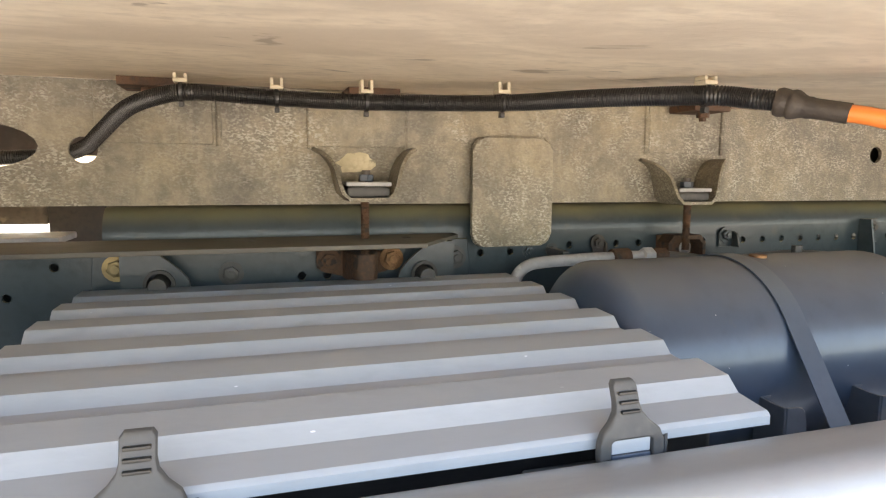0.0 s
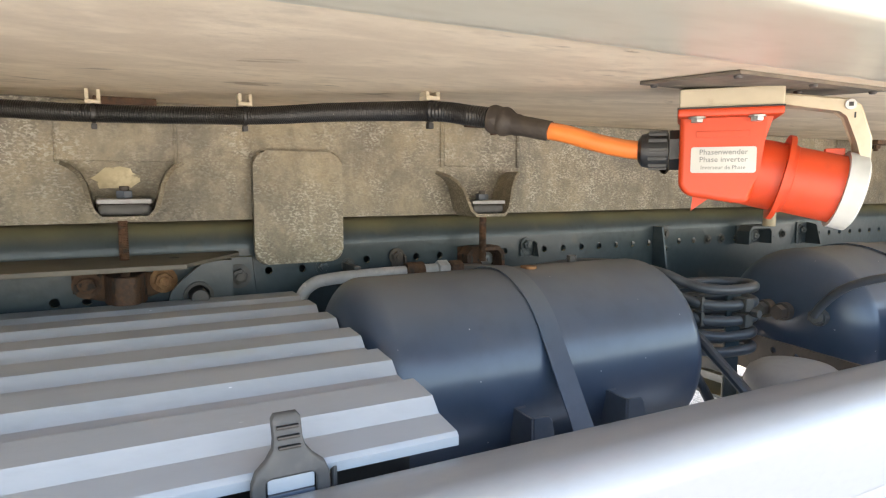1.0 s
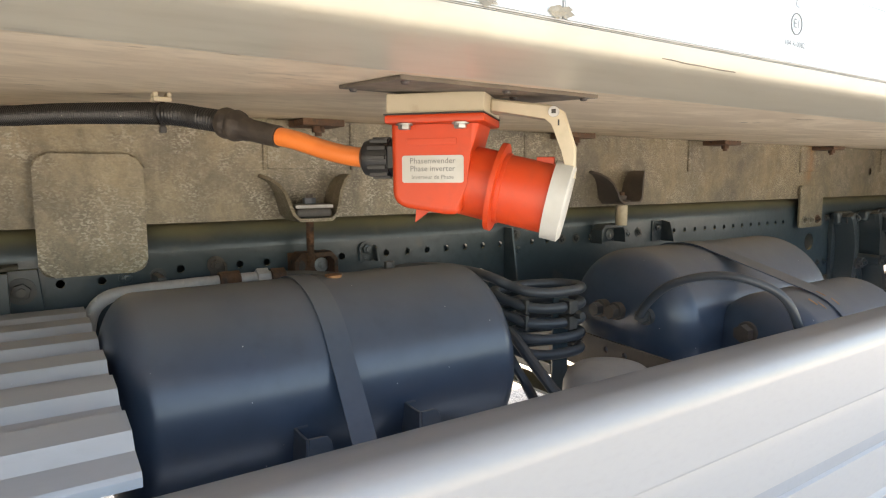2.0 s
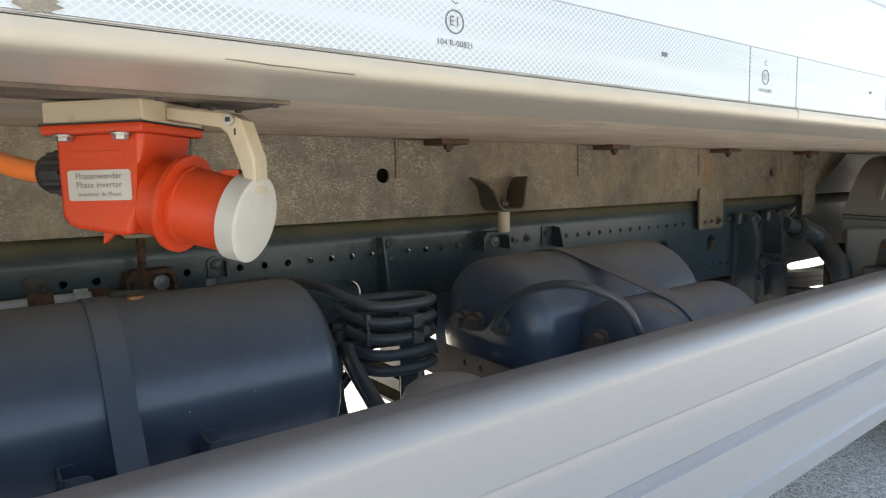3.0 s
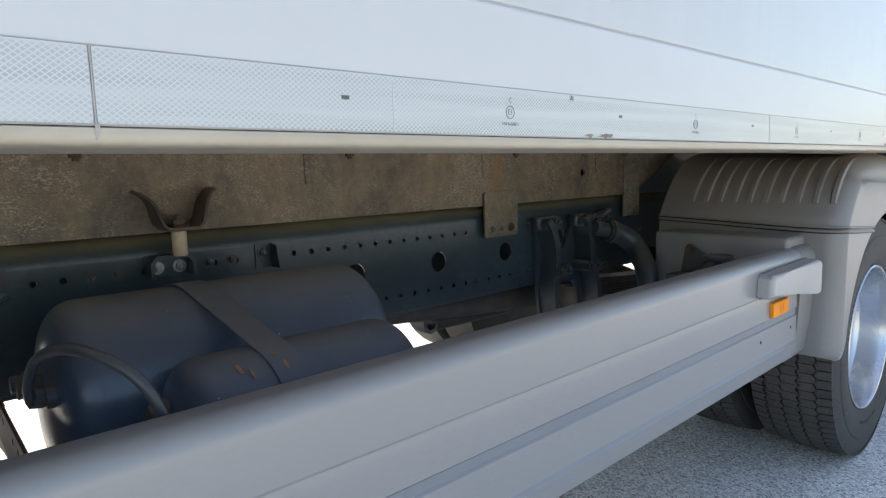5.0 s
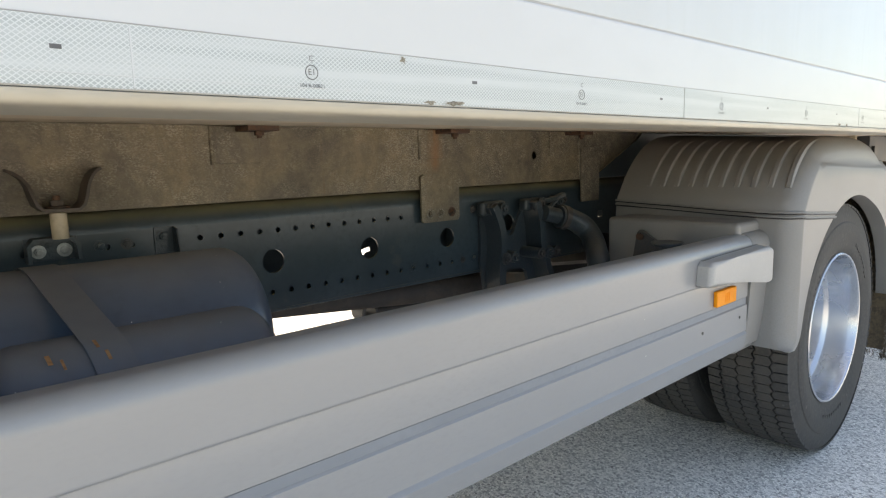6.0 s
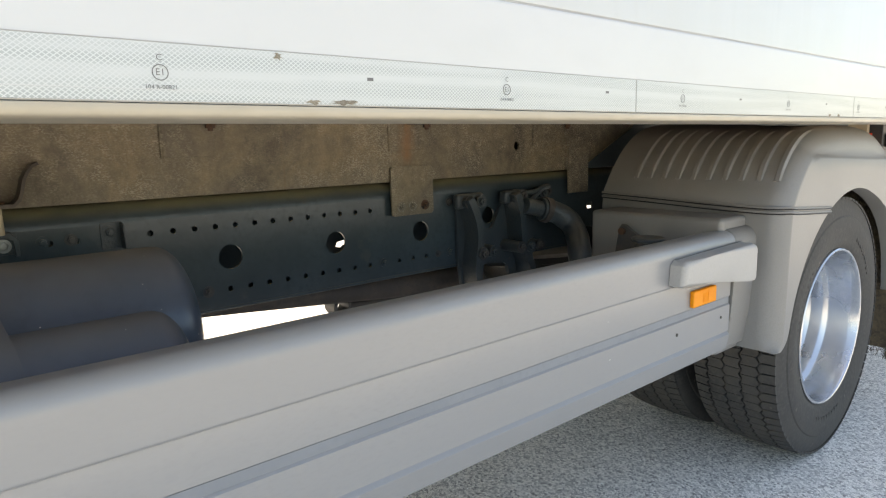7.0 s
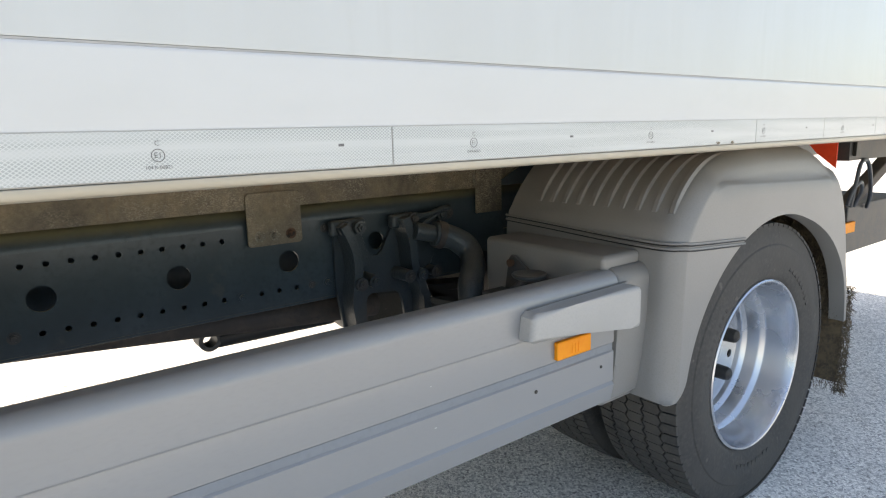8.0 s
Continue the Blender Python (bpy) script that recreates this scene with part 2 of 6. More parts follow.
def asphalt_material():
    """Pale worn asphalt: binder with light and dark stones, patches and a few fine cracks."""
    m = bpy.data.materials.new("asphalt")
    m.use_nodes = True
    nodes, link = m.node_tree.nodes, m.node_tree.links.new
    bsdf = nodes["Principled BSDF"]
    place = nodes.new("ShaderNodeTexCoord")

    def tex(kind, size, out="Fac", **inputs):
        n = nodes.new(kind)
        n.inputs["Scale"].default_value = size
        for key, value in inputs.items():
            n.inputs[key].default_value = value
        link(place.outputs["Object"], n.inputs["Vector"])
        return n.outputs[out]

    def ramp(fac, stops):
        r = nodes.new("ShaderNodeValToRGB")
        while len(r.color_ramp.elements) < len(stops):
            r.color_ramp.elements.new(0.5)
        for e, (p, c) in zip(r.color_ramp.elements, stops):
            e.position, e.color = p, (*c, 1)
        link(fac, r.inputs["Fac"])
        return r.outputs["Color"]

    def mix(kind, fac, a, b):
        x = nodes.new("ShaderNodeMix")
        x.data_type, x.blend_type = "RGBA", kind
        if isinstance(fac, float):
            x.inputs["Factor"].default_value = fac
        else:
            link(fac, x.inputs["Factor"])
        link(a, x.inputs[6]), link(b, x.inputs[7])
        return x.outputs[2]

    stones = ramp(tex("ShaderNodeTexVoronoi", 150.0, "Color"), [(0.0, (0.20, 0.195, 0.18)), (0.28, (0.50, 0.485, 0.455)), (0.6, (0.80, 0.775, 0.73)), (1.0, (1.0, 0.975, 0.92))])
    fine = ramp(tex("ShaderNodeTexNoise", 420.0, Detail=2.0), [(0.3, (0.58, 0.58, 0.58)), (0.7, (1.45, 1.45, 1.45))])
    patch = ramp(tex("ShaderNodeTexNoise", 0.9, Detail=6.0), [(0.3, (0.86, 0.86, 0.86)), (0.7, (1.15, 1.14, 1.12))])
    color = mix("MULTIPLY", 1.0, mix("MULTIPLY", 1.0, stones, fine), patch)
    cracks = nodes.new("ShaderNodeTexVoronoi")
    cracks.feature = "DISTANCE_TO_EDGE"
    cracks.inputs["Scale"].default_value = 1.1
    bend = nodes.new("ShaderNodeVectorMath")
    bend.operation = "ADD"
    wob = nodes.new("ShaderNodeTexNoise")
    wob.inputs["Scale"].default_value, wob.inputs["Detail"].default_value = 5.0, 6.0
    link(place.outputs["Object"], wob.inputs["Vector"])
    link(place.outputs["Object"], bend.inputs[0]), link(wob.outputs["Color"], bend.inputs[1])
    link(bend.outputs[0], cracks.inputs["Vector"])
    line = ramp(cracks.outputs["Distance"], [(0.0, (0.55, 0.55, 0.55)), (0.006, (1, 1, 1))])
    color = mix("MULTIPLY", 0.8, color, line)
    link(color, bsdf.inputs["Base Color"])
    bsdf.inputs["Roughness"].default_value = 0.85
    b = nodes.new("ShaderNodeBump")
    b.inputs["Strength"].default_value, b.inputs["Distance"].default_value = 0.5, 0.003
    link(tex("ShaderNodeTexVoronoi", 150.0, "Distance"), b.inputs["Height"])
    link(b.outputs["Normal"], bsdf.inputs["Normal"])
    return m


def coating_material():
    """Weathered underbody coating: beige over dark grey, run marks, a hammered skin with painted pale glints in some
    zones.
    """
    m = bpy.data.materials.new("grey_underbody_coating")
    m.use_nodes = True
    nodes, link = m.node_tree.nodes, m.node_tree.links.new
    bsdf = nodes["Principled BSDF"]
    place = nodes.new("ShaderNodeTexCoord")

    def noise_at(size, detail, stretch=(1, 1, 1), shift=0.0, warp=0.0):
        mapping = nodes.new("ShaderNodeMapping")
        mapping.inputs["Scale"].default_value = stretch
        mapping.inputs["Location"].default_value = (shift, shift, shift)
        link(place.outputs["Object"], mapping.inputs["Vector"])
        n = nodes.new("ShaderNodeTexNoise")
        n.inputs["Scale"].default_value, n.inputs["Detail"].default_value, n.inputs["Distortion"].default_value = size, detail, warp
        n.inputs["Roughness"].default_value = 0.70
        link(mapping.outputs["Vector"], n.inputs["Vector"])
        return n.outputs["Fac"]

    def ramp(fac, stops):
        r = nodes.new("ShaderNodeValToRGB")
        while len(r.color_ramp.elements) < len(stops):
            r.color_ramp.elements.new(0.5)
        for e, (p, c) in zip(r.color_ramp.elements, stops):
            e.position, e.color = p, (*c, 1) if isinstance(c, tuple) else (c, c, c, 1)
        link(fac, r.inputs["Fac"])
        return r.outputs["Color"]

    def mix(kind, fac, a, b):
        x = nodes.new("ShaderNodeMix")
        x.data_type, x.blend_type = "RGBA", kind
        for socket, value in ((x.inputs["Factor"], fac), (x.inputs[6], a), (x.inputs[7], b)):
            if isinstance(value, float):
                socket.default_value = value
            elif isinstance(value, tuple):
                socket.default_value = (*value, 1)
            else:
                link(value, socket)
        return x.outputs[2]

    zones = noise_at(3.1, 9.0, warp=0.6)
    color = ramp(zones, [(0.35, (0.092, 0.082, 0.066)), (0.43, (0.152, 0.134, 0.103)), (0.53, (0.222, 0.192, 0.138)), (0.64, (0.275, 0.228, 0.150))])
    color = mix("MULTIPLY", 0.75, color, ramp(noise_at(12.0, 8.0, (1.3, 1, 0.4), 3.0, 0.8), [(0.34, 0.70), (0.48, 0.98), (0.66, 1.22)]))
    color = mix("MULTIPLY", 0.5, color, ramp(noise_at(55.0, 6.0, shift=7.0), [(0.36, 0.66), (0.5, 1.0), (0.64, 1.3)]))
    hammered = ramp(noise_at(4.3, 4.0, shift=1.7), [(0.43, 0.25), (0.55, 1.0)])
    grain = noise_at(190.0, 2.0, (1, 1, 1.4))
    color = mix("MULTIPLY", hammered, color, ramp(grain, [(0.36, 0.86), (0.62, 1.12)]))
    # glints on the hammered bumps, put into the colour as pale beads
    bead = ramp(noise_at(250.0, 1.5, (0.75, 1, 1.3), 5.0), [(0.48, 0.0), (0.60, 1.0)])
    glint = mix("MULTIPLY", 1.0, mix("MULTIPLY", 1.0, hammered, bead), ramp(noise_at(30.0, 5.0, shift=5.0), [(0.38, 0.05), (0.58, 0.8)]))
    color = mix("MIX", glint, color, (0.47, 0.44, 0.365))
    run = ramp(noise_at(7.0, 4.0, (1.6, 1, 0.12), 11.0), [(0.66, 0.0), (0.74, 0.7)])
    color = mix("MIX", run, color, (0.22, 0.135, 0.06))
    # browner towards the rear, also darkened there for the weaker light; ragged border
    side = nodes.new("ShaderNodeSeparateXYZ")
    link(place.outputs["Object"], side.inputs[0])
    edge = nodes.new("ShaderNodeMath")
    edge.operation, edge.inputs[1].default_value = "MULTIPLY_ADD", 1.5
    link(zones, edge.inputs[0]), link(side.outputs["X"], edge.inputs[2])
    thin = ramp(edge.outputs[0], [(0.32, 0.0), (0.98, 1.0)])
    color = mix("MULTIPLY", thin, color, (0.70, 0.66, 0.60))
    # a rust run below the clamp by the joint plate
    off = nodes.new("ShaderNodeMath")
    off.operation, off.inputs[1].default_value = "SUBTRACT", 1.236
    link(side.outputs["X"], off.inputs[0])
    wide = nodes.new("ShaderNodeMath")
    wide.operation = "ABSOLUTE"
    link(off.outputs[0], wide.inputs[0])
    rust = mix("MULTIPLY", 1.0, ramp(wide.outputs[0], [(0.004, 0.8), (0.035, 0.0)]), ramp(noise_at(16.0, 5.0, (1.5, 1, 0.5), 2.0), [(0.40, 0.0), (0.56, 1.0)]))
    above = nodes.new("ShaderNodeMapRange")
    above.inputs["From Min"].default_value, above.inputs["From Max"].default_value = 0.046, 0.075
    link(side.outputs["Z"], above.inputs["Value"])
    rust = mix("MULTIPLY", 1.0, rust, above.outputs["Result"])
    color = mix("MIX", rust, color, (0.24, 0.125, 0.05))
    link(color, bsdf.inputs["Base Color"])
    link(ramp(hammered, [(0.0, 0.62), (1.0, 0.38)]), bsdf.inputs["Roughness"])
    both = nodes.new("ShaderNodeMath")
    both.operation = "MULTIPLY_ADD"
    link(hammered, both.inputs[0]), link(bead, both.inputs[1]), link(noise_at(60.0, 4.0), both.inputs[2])
    b = nodes.new("ShaderNodeBump")
    b.inputs["Strength"].default_value, b.inputs["Distance"].default_value = 0.4, 0.0025
    link(both.outputs[0], b.inputs["Height"])
    link(b.outputs["Normal"], bsdf.inputs["Normal"])
    return m


SUBFRAME = coating_material()
TAPE = tape_material()
ASPHALT = asphalt_material()


# ---- building blocks ----
ORIGIN = {}


def thing(name, at, label, category, group=""):
    ob = new(name)
    ob.location, ob.empty_display_size = at, 0.05
    ORIGIN[ob.name] = Vector(at)
    return tagged(ob, label, category, group)


def to_mesh(name, bm, mat, angle=35):
    bmesh.ops.recalc_face_normals(bm, faces=bm.faces)
    me = bpy.data.meshes.new(name)
    bm.to_mesh(me)
    bm.free()
    me.materials.append(mat)
    me.polygons.foreach_set("use_smooth", [True] * len(me.polygons))
    me.set_sharp_from_angle(angle=radians(angle))
    return me


def crisp(ob):
    """Large faces keep their own direction, so that only bevels and bends shade round."""
    if len(ob.data.polygons) < 4000:
        wn = ob.modifiers.new("flat_faces", "WEIGHTED_NORMAL")
        wn.mode, wn.weight, wn.keep_sharp = "FACE_AREA", 100, True
    return ob


def part(name, bm, mat, parent, label="", angle=35):
    """One mesh under a thing or a part; its bmesh is in world places."""
    o = ORIGIN[parent.name]
    bmesh.ops.translate(bm, verts=bm.verts, vec=-o)
    ob = crisp(new(name, to_mesh(name, bm, mat, angle)))
    ob.parent = parent
    ORIGIN[ob.name] = o
    return tagged(ob, label)


def piece(name, me, parent, at, turn=(0, 0, 0), label=""):
    """A part that shares its mesh with others of its kind."""
    ob = new(name, me)
    ob.parent = parent
    ob.matrix_basis = pose(*(Vector(at) - ORIGIN[parent.name]), *turn)
    ORIGIN[ob.name] = Vector(at)
    return tagged(ob, label)


def single(name, bm, mat, label, category, kind="", angle=35):
    ob = crisp(new(name, to_mesh(name, bm, mat, angle)))
    ORIGIN[ob.name] = Vector()
    return tagged(ob, label, category, kind=kind)


def box(x0, x1, y0, y1, z0, z1, bevel=0.0, bm=None, segments=2):
    bm = bm or bmesh.new()
    made = bmesh.ops.create_cube(bm, size=1, matrix=Matrix.Translation(((x0 + x1) / 2, (y0 + y1) / 2, (z0 + z1) / 2)) @ Matrix.Diagonal((x1 - x0, y1 - y0, z1 - z0, 1)))
    if bevel:
        edges = {e for v in made["verts"] for e in v.link_edges}
        bmesh.ops.bevel(bm, geom=list(edges), offset=bevel, segments=segments, affect="EDGES", profile=0.5)
    return bm


def rod(p0, p1, r, r2=None, seg=16, bm=None, bevel=0.0):
    bm = bm or bmesh.new()
    p0, p1 = Vector(p0), Vector(p1)
    turn = (p1 - p0).to_track_quat("Z", "Y").to_matrix().to_4x4()
    made = bmesh.ops.create_cone(bm, cap_ends=True, segments=seg, radius1=r, radius2=r if r2 is None else r2, depth=(p1 - p0).length, matrix=Matrix.Translation((p0 + p1) / 2) @ turn)
    if bevel:
        edges = {e for v in made["verts"] for e in v.link_edges if len(e.link_faces) == 2 and any(len(f.verts) > 4 for f in e.link_faces)}
        bmesh.ops.bevel(bm, geom=list(edges), offset=bevel, segments=2, affect="EDGES", profile=0.5)
    return bm


def smooth_path(points, step=0.01):
    """A curve through the points, sampled evenly."""
    p = [Vector(q) for q in points]
    p = [2 * p[0] - p[1]] + p + [2 * p[-1] - p[-2]]
    out = []
    for a, b, c, d in zip(p, p[1:], p[2:], p[3:]):
        n = max(2, int((c - b).length / step))
        for i in range(n):
            t = i / n
            out.append(0.5 * (2 * b + (c - a) * t + (2 * a - 5 * b + 4 * c - d) * t * t + (3 * b - a - 3 * c + d) * t * t * t))
    return out + [p[-2]]


def tube(path, r, seg=10, bm=None):
    """A round sweep along a path; r is a number or a function of the step."""
    bm = bm or bmesh.new()
    rings, side = [], None
    for i, p in enumerate(path):
        way = (path[min(i + 1, len(path) - 1)] - path[max(i - 1, 0)]).normalized()
        side = way.orthogonal() if side is None else side - way * side.dot(way)
        side.normalize()
        up = way.cross(side)
        rad = r(i) if callable(r) else r
        rings.append([bm.verts.new(p + rad * (math.cos(a) * side + math.sin(a) * up)) for a in (2 * math.pi * k / seg for k in range(seg))])
    for a, b in zip(rings, rings[1:]):
        for k in range(seg):
            bm.faces.new((a[k], a[(k + 1) % seg], b[(k + 1) % seg], b[k]))
    bm.faces.new(rings[0][::-1]), bm.faces.new(rings[-1])
    return bm


def lathe(profile, centre, axis, seg=48, bm=None, closed=False):
    """Turns (along, radius) pairs round an axis 'X', 'Y' or 'Z' through centre."""
    bm = bm or bmesh.new()
    rings = []
    for along, r in profile:
        ring = []
        for k in range(seg):
            c, s = math.cos(2 * math.pi * k / seg) * r, math.sin(2 * math.pi * k / seg) * r
            v = {"X": (along, c, s), "Y": (c, along, s), "Z": (c, s, along)}[axis]
            ring.append(bm.verts.new(Vector(centre) + Vector(v)))
        rings.append(ring)
    pairs = list(zip(rings, rings[1:])) + ([(rings[-1], rings[0])] if closed else [])
    for a, b in pairs:
        for k in range(seg):
            bm.faces.new((a[k], a[(k + 1) % seg], b[(k + 1) % seg], b[k]))
    if not closed:
        for ring in (rings[0], rings[-1]):
            bm.faces.new(ring)
    return bm


def prism(outline, axis, a0, a1, bm=None, bevel=0.0):
    """A flat outline pushed from a0 to a1: (y, z) along 'X', (x, z) along 'Y', (x, y) along 'Z'."""
    bm = bm or bmesh.new()

    def at(p, a):
        return {"X": (a, p[0], p[1]), "Y": (p[0], a, p[1]), "Z": (p[0], p[1], a)}[axis]

    v0, v1 = [bm.verts.new(at(p, a0)) for p in outline], [bm.verts.new(at(p, a1)) for p in outline]
    n = len(outline)
    for k in range(n):
        bm.faces.new((v0[k], v0[(k + 1) % n], v1[(k + 1) % n], v1[k]))
    ends = [bm.faces.new(v0[::-1]), bm.faces.new(v1)]
    if bevel:
        bmesh.ops.bevel(bm, geom=list({e for f in ends for e in f.edges}), offset=bevel, segments=1, affect="EDGES", profile=0.5)
    return bm


def circle(cx, cz, r, seg=14, rz=None):
    return [(cx + r * math.cos(2 * math.pi * k / seg), cz + (rz or r) * math.sin(2 * math.pi * k / seg)) for k in range(seg)]


def rounded(x0, x1, z0, z1, r, seg=5):
    out = []
    for cx, cz, start in ((x1 - r, z1 - r, 0), (x0 + r, z1 - r, 90), (x0 + r, z0 + r, 180), (x1 - r, z0 + r, 270)):
        out += [(cx + r * math.cos(radians(start + 90 * k / seg)), cz + r * math.sin(radians(start + 90 * k / seg))) for k in range(seg + 1)]
    return out


def sheet(outline, holes, axis, a0, a1, bm=None):
    """A plate with holes right through it, pushed from a0 to a1."""
    bm = bm or bmesh.new()

    def at(p, a):
        return {"X": (a, p[0], p[1]), "Y": (p[0], a, p[1]), "Z": (p[0], p[1], a)}[axis]

    edges = []
    for loop in (outline, *holes):
        vs = [bm.verts.new(at(p, a0)) for p in loop]
        edges += [bm.edges.new((vs[k], vs[(k + 1) % len(vs)])) for k in range(len(vs))]
    fill = bmesh.ops.triangle_fill(bm, use_beauty=True, use_dissolve=False, edges=edges)
    faces = [g for g in fill["geom"] if isinstance(g, bmesh.types.BMFace)]
    pushed = bmesh.ops.extrude_face_region(bm, geom=faces, use_keep_orig=True)
    vec = {"X": Vector((a1 - a0, 0, 0)), "Y": Vector((0, a1 - a0, 0)), "Z": Vector((0, 0, a1 - a0))}[axis]
    bmesh.ops.translate(bm, verts=[g for g in pushed["geom"] if isinstance(g, bmesh.types.BMVert)], vec=vec)
    return bm


BOLTS = {}


def bolt_mesh(r, mat):
    """A hexagon head on a washer that looks towards -y, its seat at the origin."""
    key = (r, mat.name)
    if key not in BOLTS:
        bm = rod((0, 0.002, 0), (0, -0.16 * r, 0), 1.55 * r, seg=18)
        rod((0, -0.16 * r, 0), (0, -0.85 * r, 0), r, seg=6, bm=bm, bevel=0.08 * r)
        rod((0, -0.8 * r, 0), (0, -1.25 * r, 0), 0.5 * r, seg=10, bm=bm)
        BOLTS[key] = to_mesh("bolt", bm, mat)
    return BOLTS[key]


def bolt(parent, x, y, z, r=0.009, mat=None, turn=0, label=""):
    return piece("bolt", bolt_mesh(r, mat or DARK_STEEL), parent, (x, y, z), (0, turn * 37 % 60, 0), label)

# ---- ground ----
ground = bmesh.new()
bmesh.ops.create_grid(ground, x_segments=8, y_segments=8, size=900)
single("ground", ground, ASPHALT, "worn pale grey asphalt of an open yard", "ground", "structure")


# two unseen dark panels, added to block light under the front
single("light_block_left", box(0.30, 0.34, 0.262, 0.70, 0.12, 1.08, 0.01), DARK_STEEL, "unseen dark panel that blocks light ahead of the battery box", "wall", "structure")
single("light_block_front", box(-0.95, -0.90, 0.0, 1.9, 0.30, 1.10, 0.01), DARK_STEEL, "unseen dark panel that blocks light under the front of the box", "wall", "structure")


# ---- cargo box ----
def floor_z(y):
    return 1.110 + 0.058 * y


cargo = thing("cargo_box", (3.0, 1.25, 1.11), "white truck cargo box with reflective tape along its lower edge", "truck body")
part("upper_side_panel", box(-1.6, 7.2, 0.004, 0.06, 1.2695, 3.5, 0.002), BOX_UPPER, cargo)
part("lower_side_panel", prism([(0.0, 1.126), (0.0, 1.262), (0.003, 1.2665), (0.05, 1.2665), (0.05, 1.126)], "X", -1.6, 7.2), BOX_WHITE, cargo)
# rounded rail under the side, with a drip edge on its back
part("edge_rail", prism([(0.0, 1.1255), (-0.0035, 1.1245), (-0.0045, 1.1205), (-0.0036, 1.1158), (-0.0008, 1.1128), (0.006, 1.1113), (0.03, 1.1106), (0.075, 1.1106), (0.09, 1.1125), (0.09, 1.1255)], "X", -1.6, 7.2), BOX_LIP, cargo, "cream painted rail with worn spots")
part("floor_board", prism([(0.09, floor_z(0.09)), (1.25, floor_z(1.25)), (2.41, floor_z(0.09)), (2.41, 1.19), (0.09, 1.19)], "X", -1.6, 7.2), FLOOR_PLY, cargo, "dirty plywood floor seen from below")
part("far_side_panel", box(-1.6, 7.2, 2.42, 2.5, 1.10, 3.5, 0.004), BOX_WHITE, cargo)
part("roof", box(-1.6, 7.2, 0.0605, 2.4195, 3.42, 3.5), BOX_WHITE, cargo)
part("rear_frame", box(7.201, 7.26, 0.0, 2.5, 1.10, 3.5, 0.006), BOX_WHITE, cargo)
part("front_wall", box(-1.66, -1.601, 0.0, 2.5, 1.10, 3.5, 0.006), BOX_WHITE, cargo)

part("joint_sealant", box(-1.6, 7.2, 0.0034, 0.05, 1.2668, 1.2693), BUFFER, cargo, "grey sealant line between the panels")

# reflective tape in strips, with printed approval marks
TAPE_JOINTS = (-1.5, 0.42, 1.264, 1.8335, 1.9315, 3.091, 4.095, 4.461, 4.82, 6.2, 7.15)
for a, b in zip(TAPE_JOINTS, TAPE_JOINTS[1:]):
    part("tape_strip", prism(rounded(a + 0.0012, b - 0.0012, 1.1275, 1.1785, 0.0015, 2), "Y", -0.0012, 0.0005), TAPE, cargo, "white honeycomb reflective tape")


def lettering(words, size, at, parent, mat, turn, name="printed_words", align="CENTER", depth=0.0):
    """Words in the built-in font as a mesh part; turn is the pose of their plane."""
    cu = bpy.data.curves.new(name, "FONT")
    cu.body, cu.size, cu.align_x, cu.align_y, cu.extrude, cu.resolution_u = words, size, align, "CENTER", depth, 2
    ob = bpy.data.objects.new(name, cu)
    me = bpy.data.meshes.new_from_object(ob)
    bpy.data.objects.remove(ob)
    me.materials.clear()
    me.materials.append(mat)
    out = new(name, me)
    out.parent = parent
    o = ORIGIN[parent.name]
    out.matrix_basis = Matrix.Translation(Vector(at) - o) @ turn
    ORIGIN[out.name] = Vector(at)
    return out


part("tape_edge", box(-1.5, 7.15, -0.0011, 0.0003, 1.1788, 1.1796), BUFFER, cargo, "grey line of dirt above the tape")
part("tape_edge", box(-1.5, 7.15, -0.0014, 0.0003, 1.1264, 1.1271), DIRT_LINE, cargo, "brown line of dirt below the tape")
part("tape_crack", box(2.1835, 2.1848, -0.0016, -0.0009, 1.1285, 1.1755), BOX_WHITE, cargo, "pale crease across the tape")
part("tape_crack", box(2.10, 2.40, -0.0016, -0.0009, 1.1372, 1.1378), BOX_WHITE, cargo, "pale crease along the tape")
FACING = pose(0, 0, 0, 90, 0, 0)
for x in (0.97, 1.476, 1.864, 2.348, 2.789, 3.236, 3.684, 4.13, 4.58, 5.03):
    lettering("C", 0.008, (x, -0.0016, 1.1655), cargo, INK, FACING, "approval_mark")
    lettering("E1", 0.0085, (x, -0.0016, 1.1525), cargo, INK, FACING, "approval_mark")
    ring = sheet(circle(x, 1.1525, 0.0072, 20), [circle(x, 1.1525, 0.0064, 20)], "Y", -0.0016, -0.0013)
    part("approval_ring", ring, INK, cargo)
    lettering("104 R-00821", 0.0055, (x, -0.0016, 1.1395), cargo, INK, FACING, "approval_mark")
for x in (1.694, 2.131, 2.572, 3.012, 3.456, 3.905, 4.355, 4.80):
    part("maker_mark", box(x - 0.004, x + 0.004, -0.0016, -0.0013, 1.1545, 1.158), INK, cargo)
for x in (1.264, 1.8335, 1.9315, 3.091, 4.095, 4.461):
    part("tape_joint", box(x - 0.0004, x + 0.0004, -0.0015, -0.0002, 1.1276, 1.1784), DIRT_LINE if x == 1.9315 else BUFFER, cargo, "dirt line between two tapes")
part("stain", prism([(1.9300, 1.1262), (1.9330, 1.1262), (1.9326, 1.1215), (1.9316, 1.1172), (1.9302, 1.1165), (1.9298, 1.121)], "Y", -0.0048, -0.003), DIRT_LINE, cargo, "brown run of dirt")
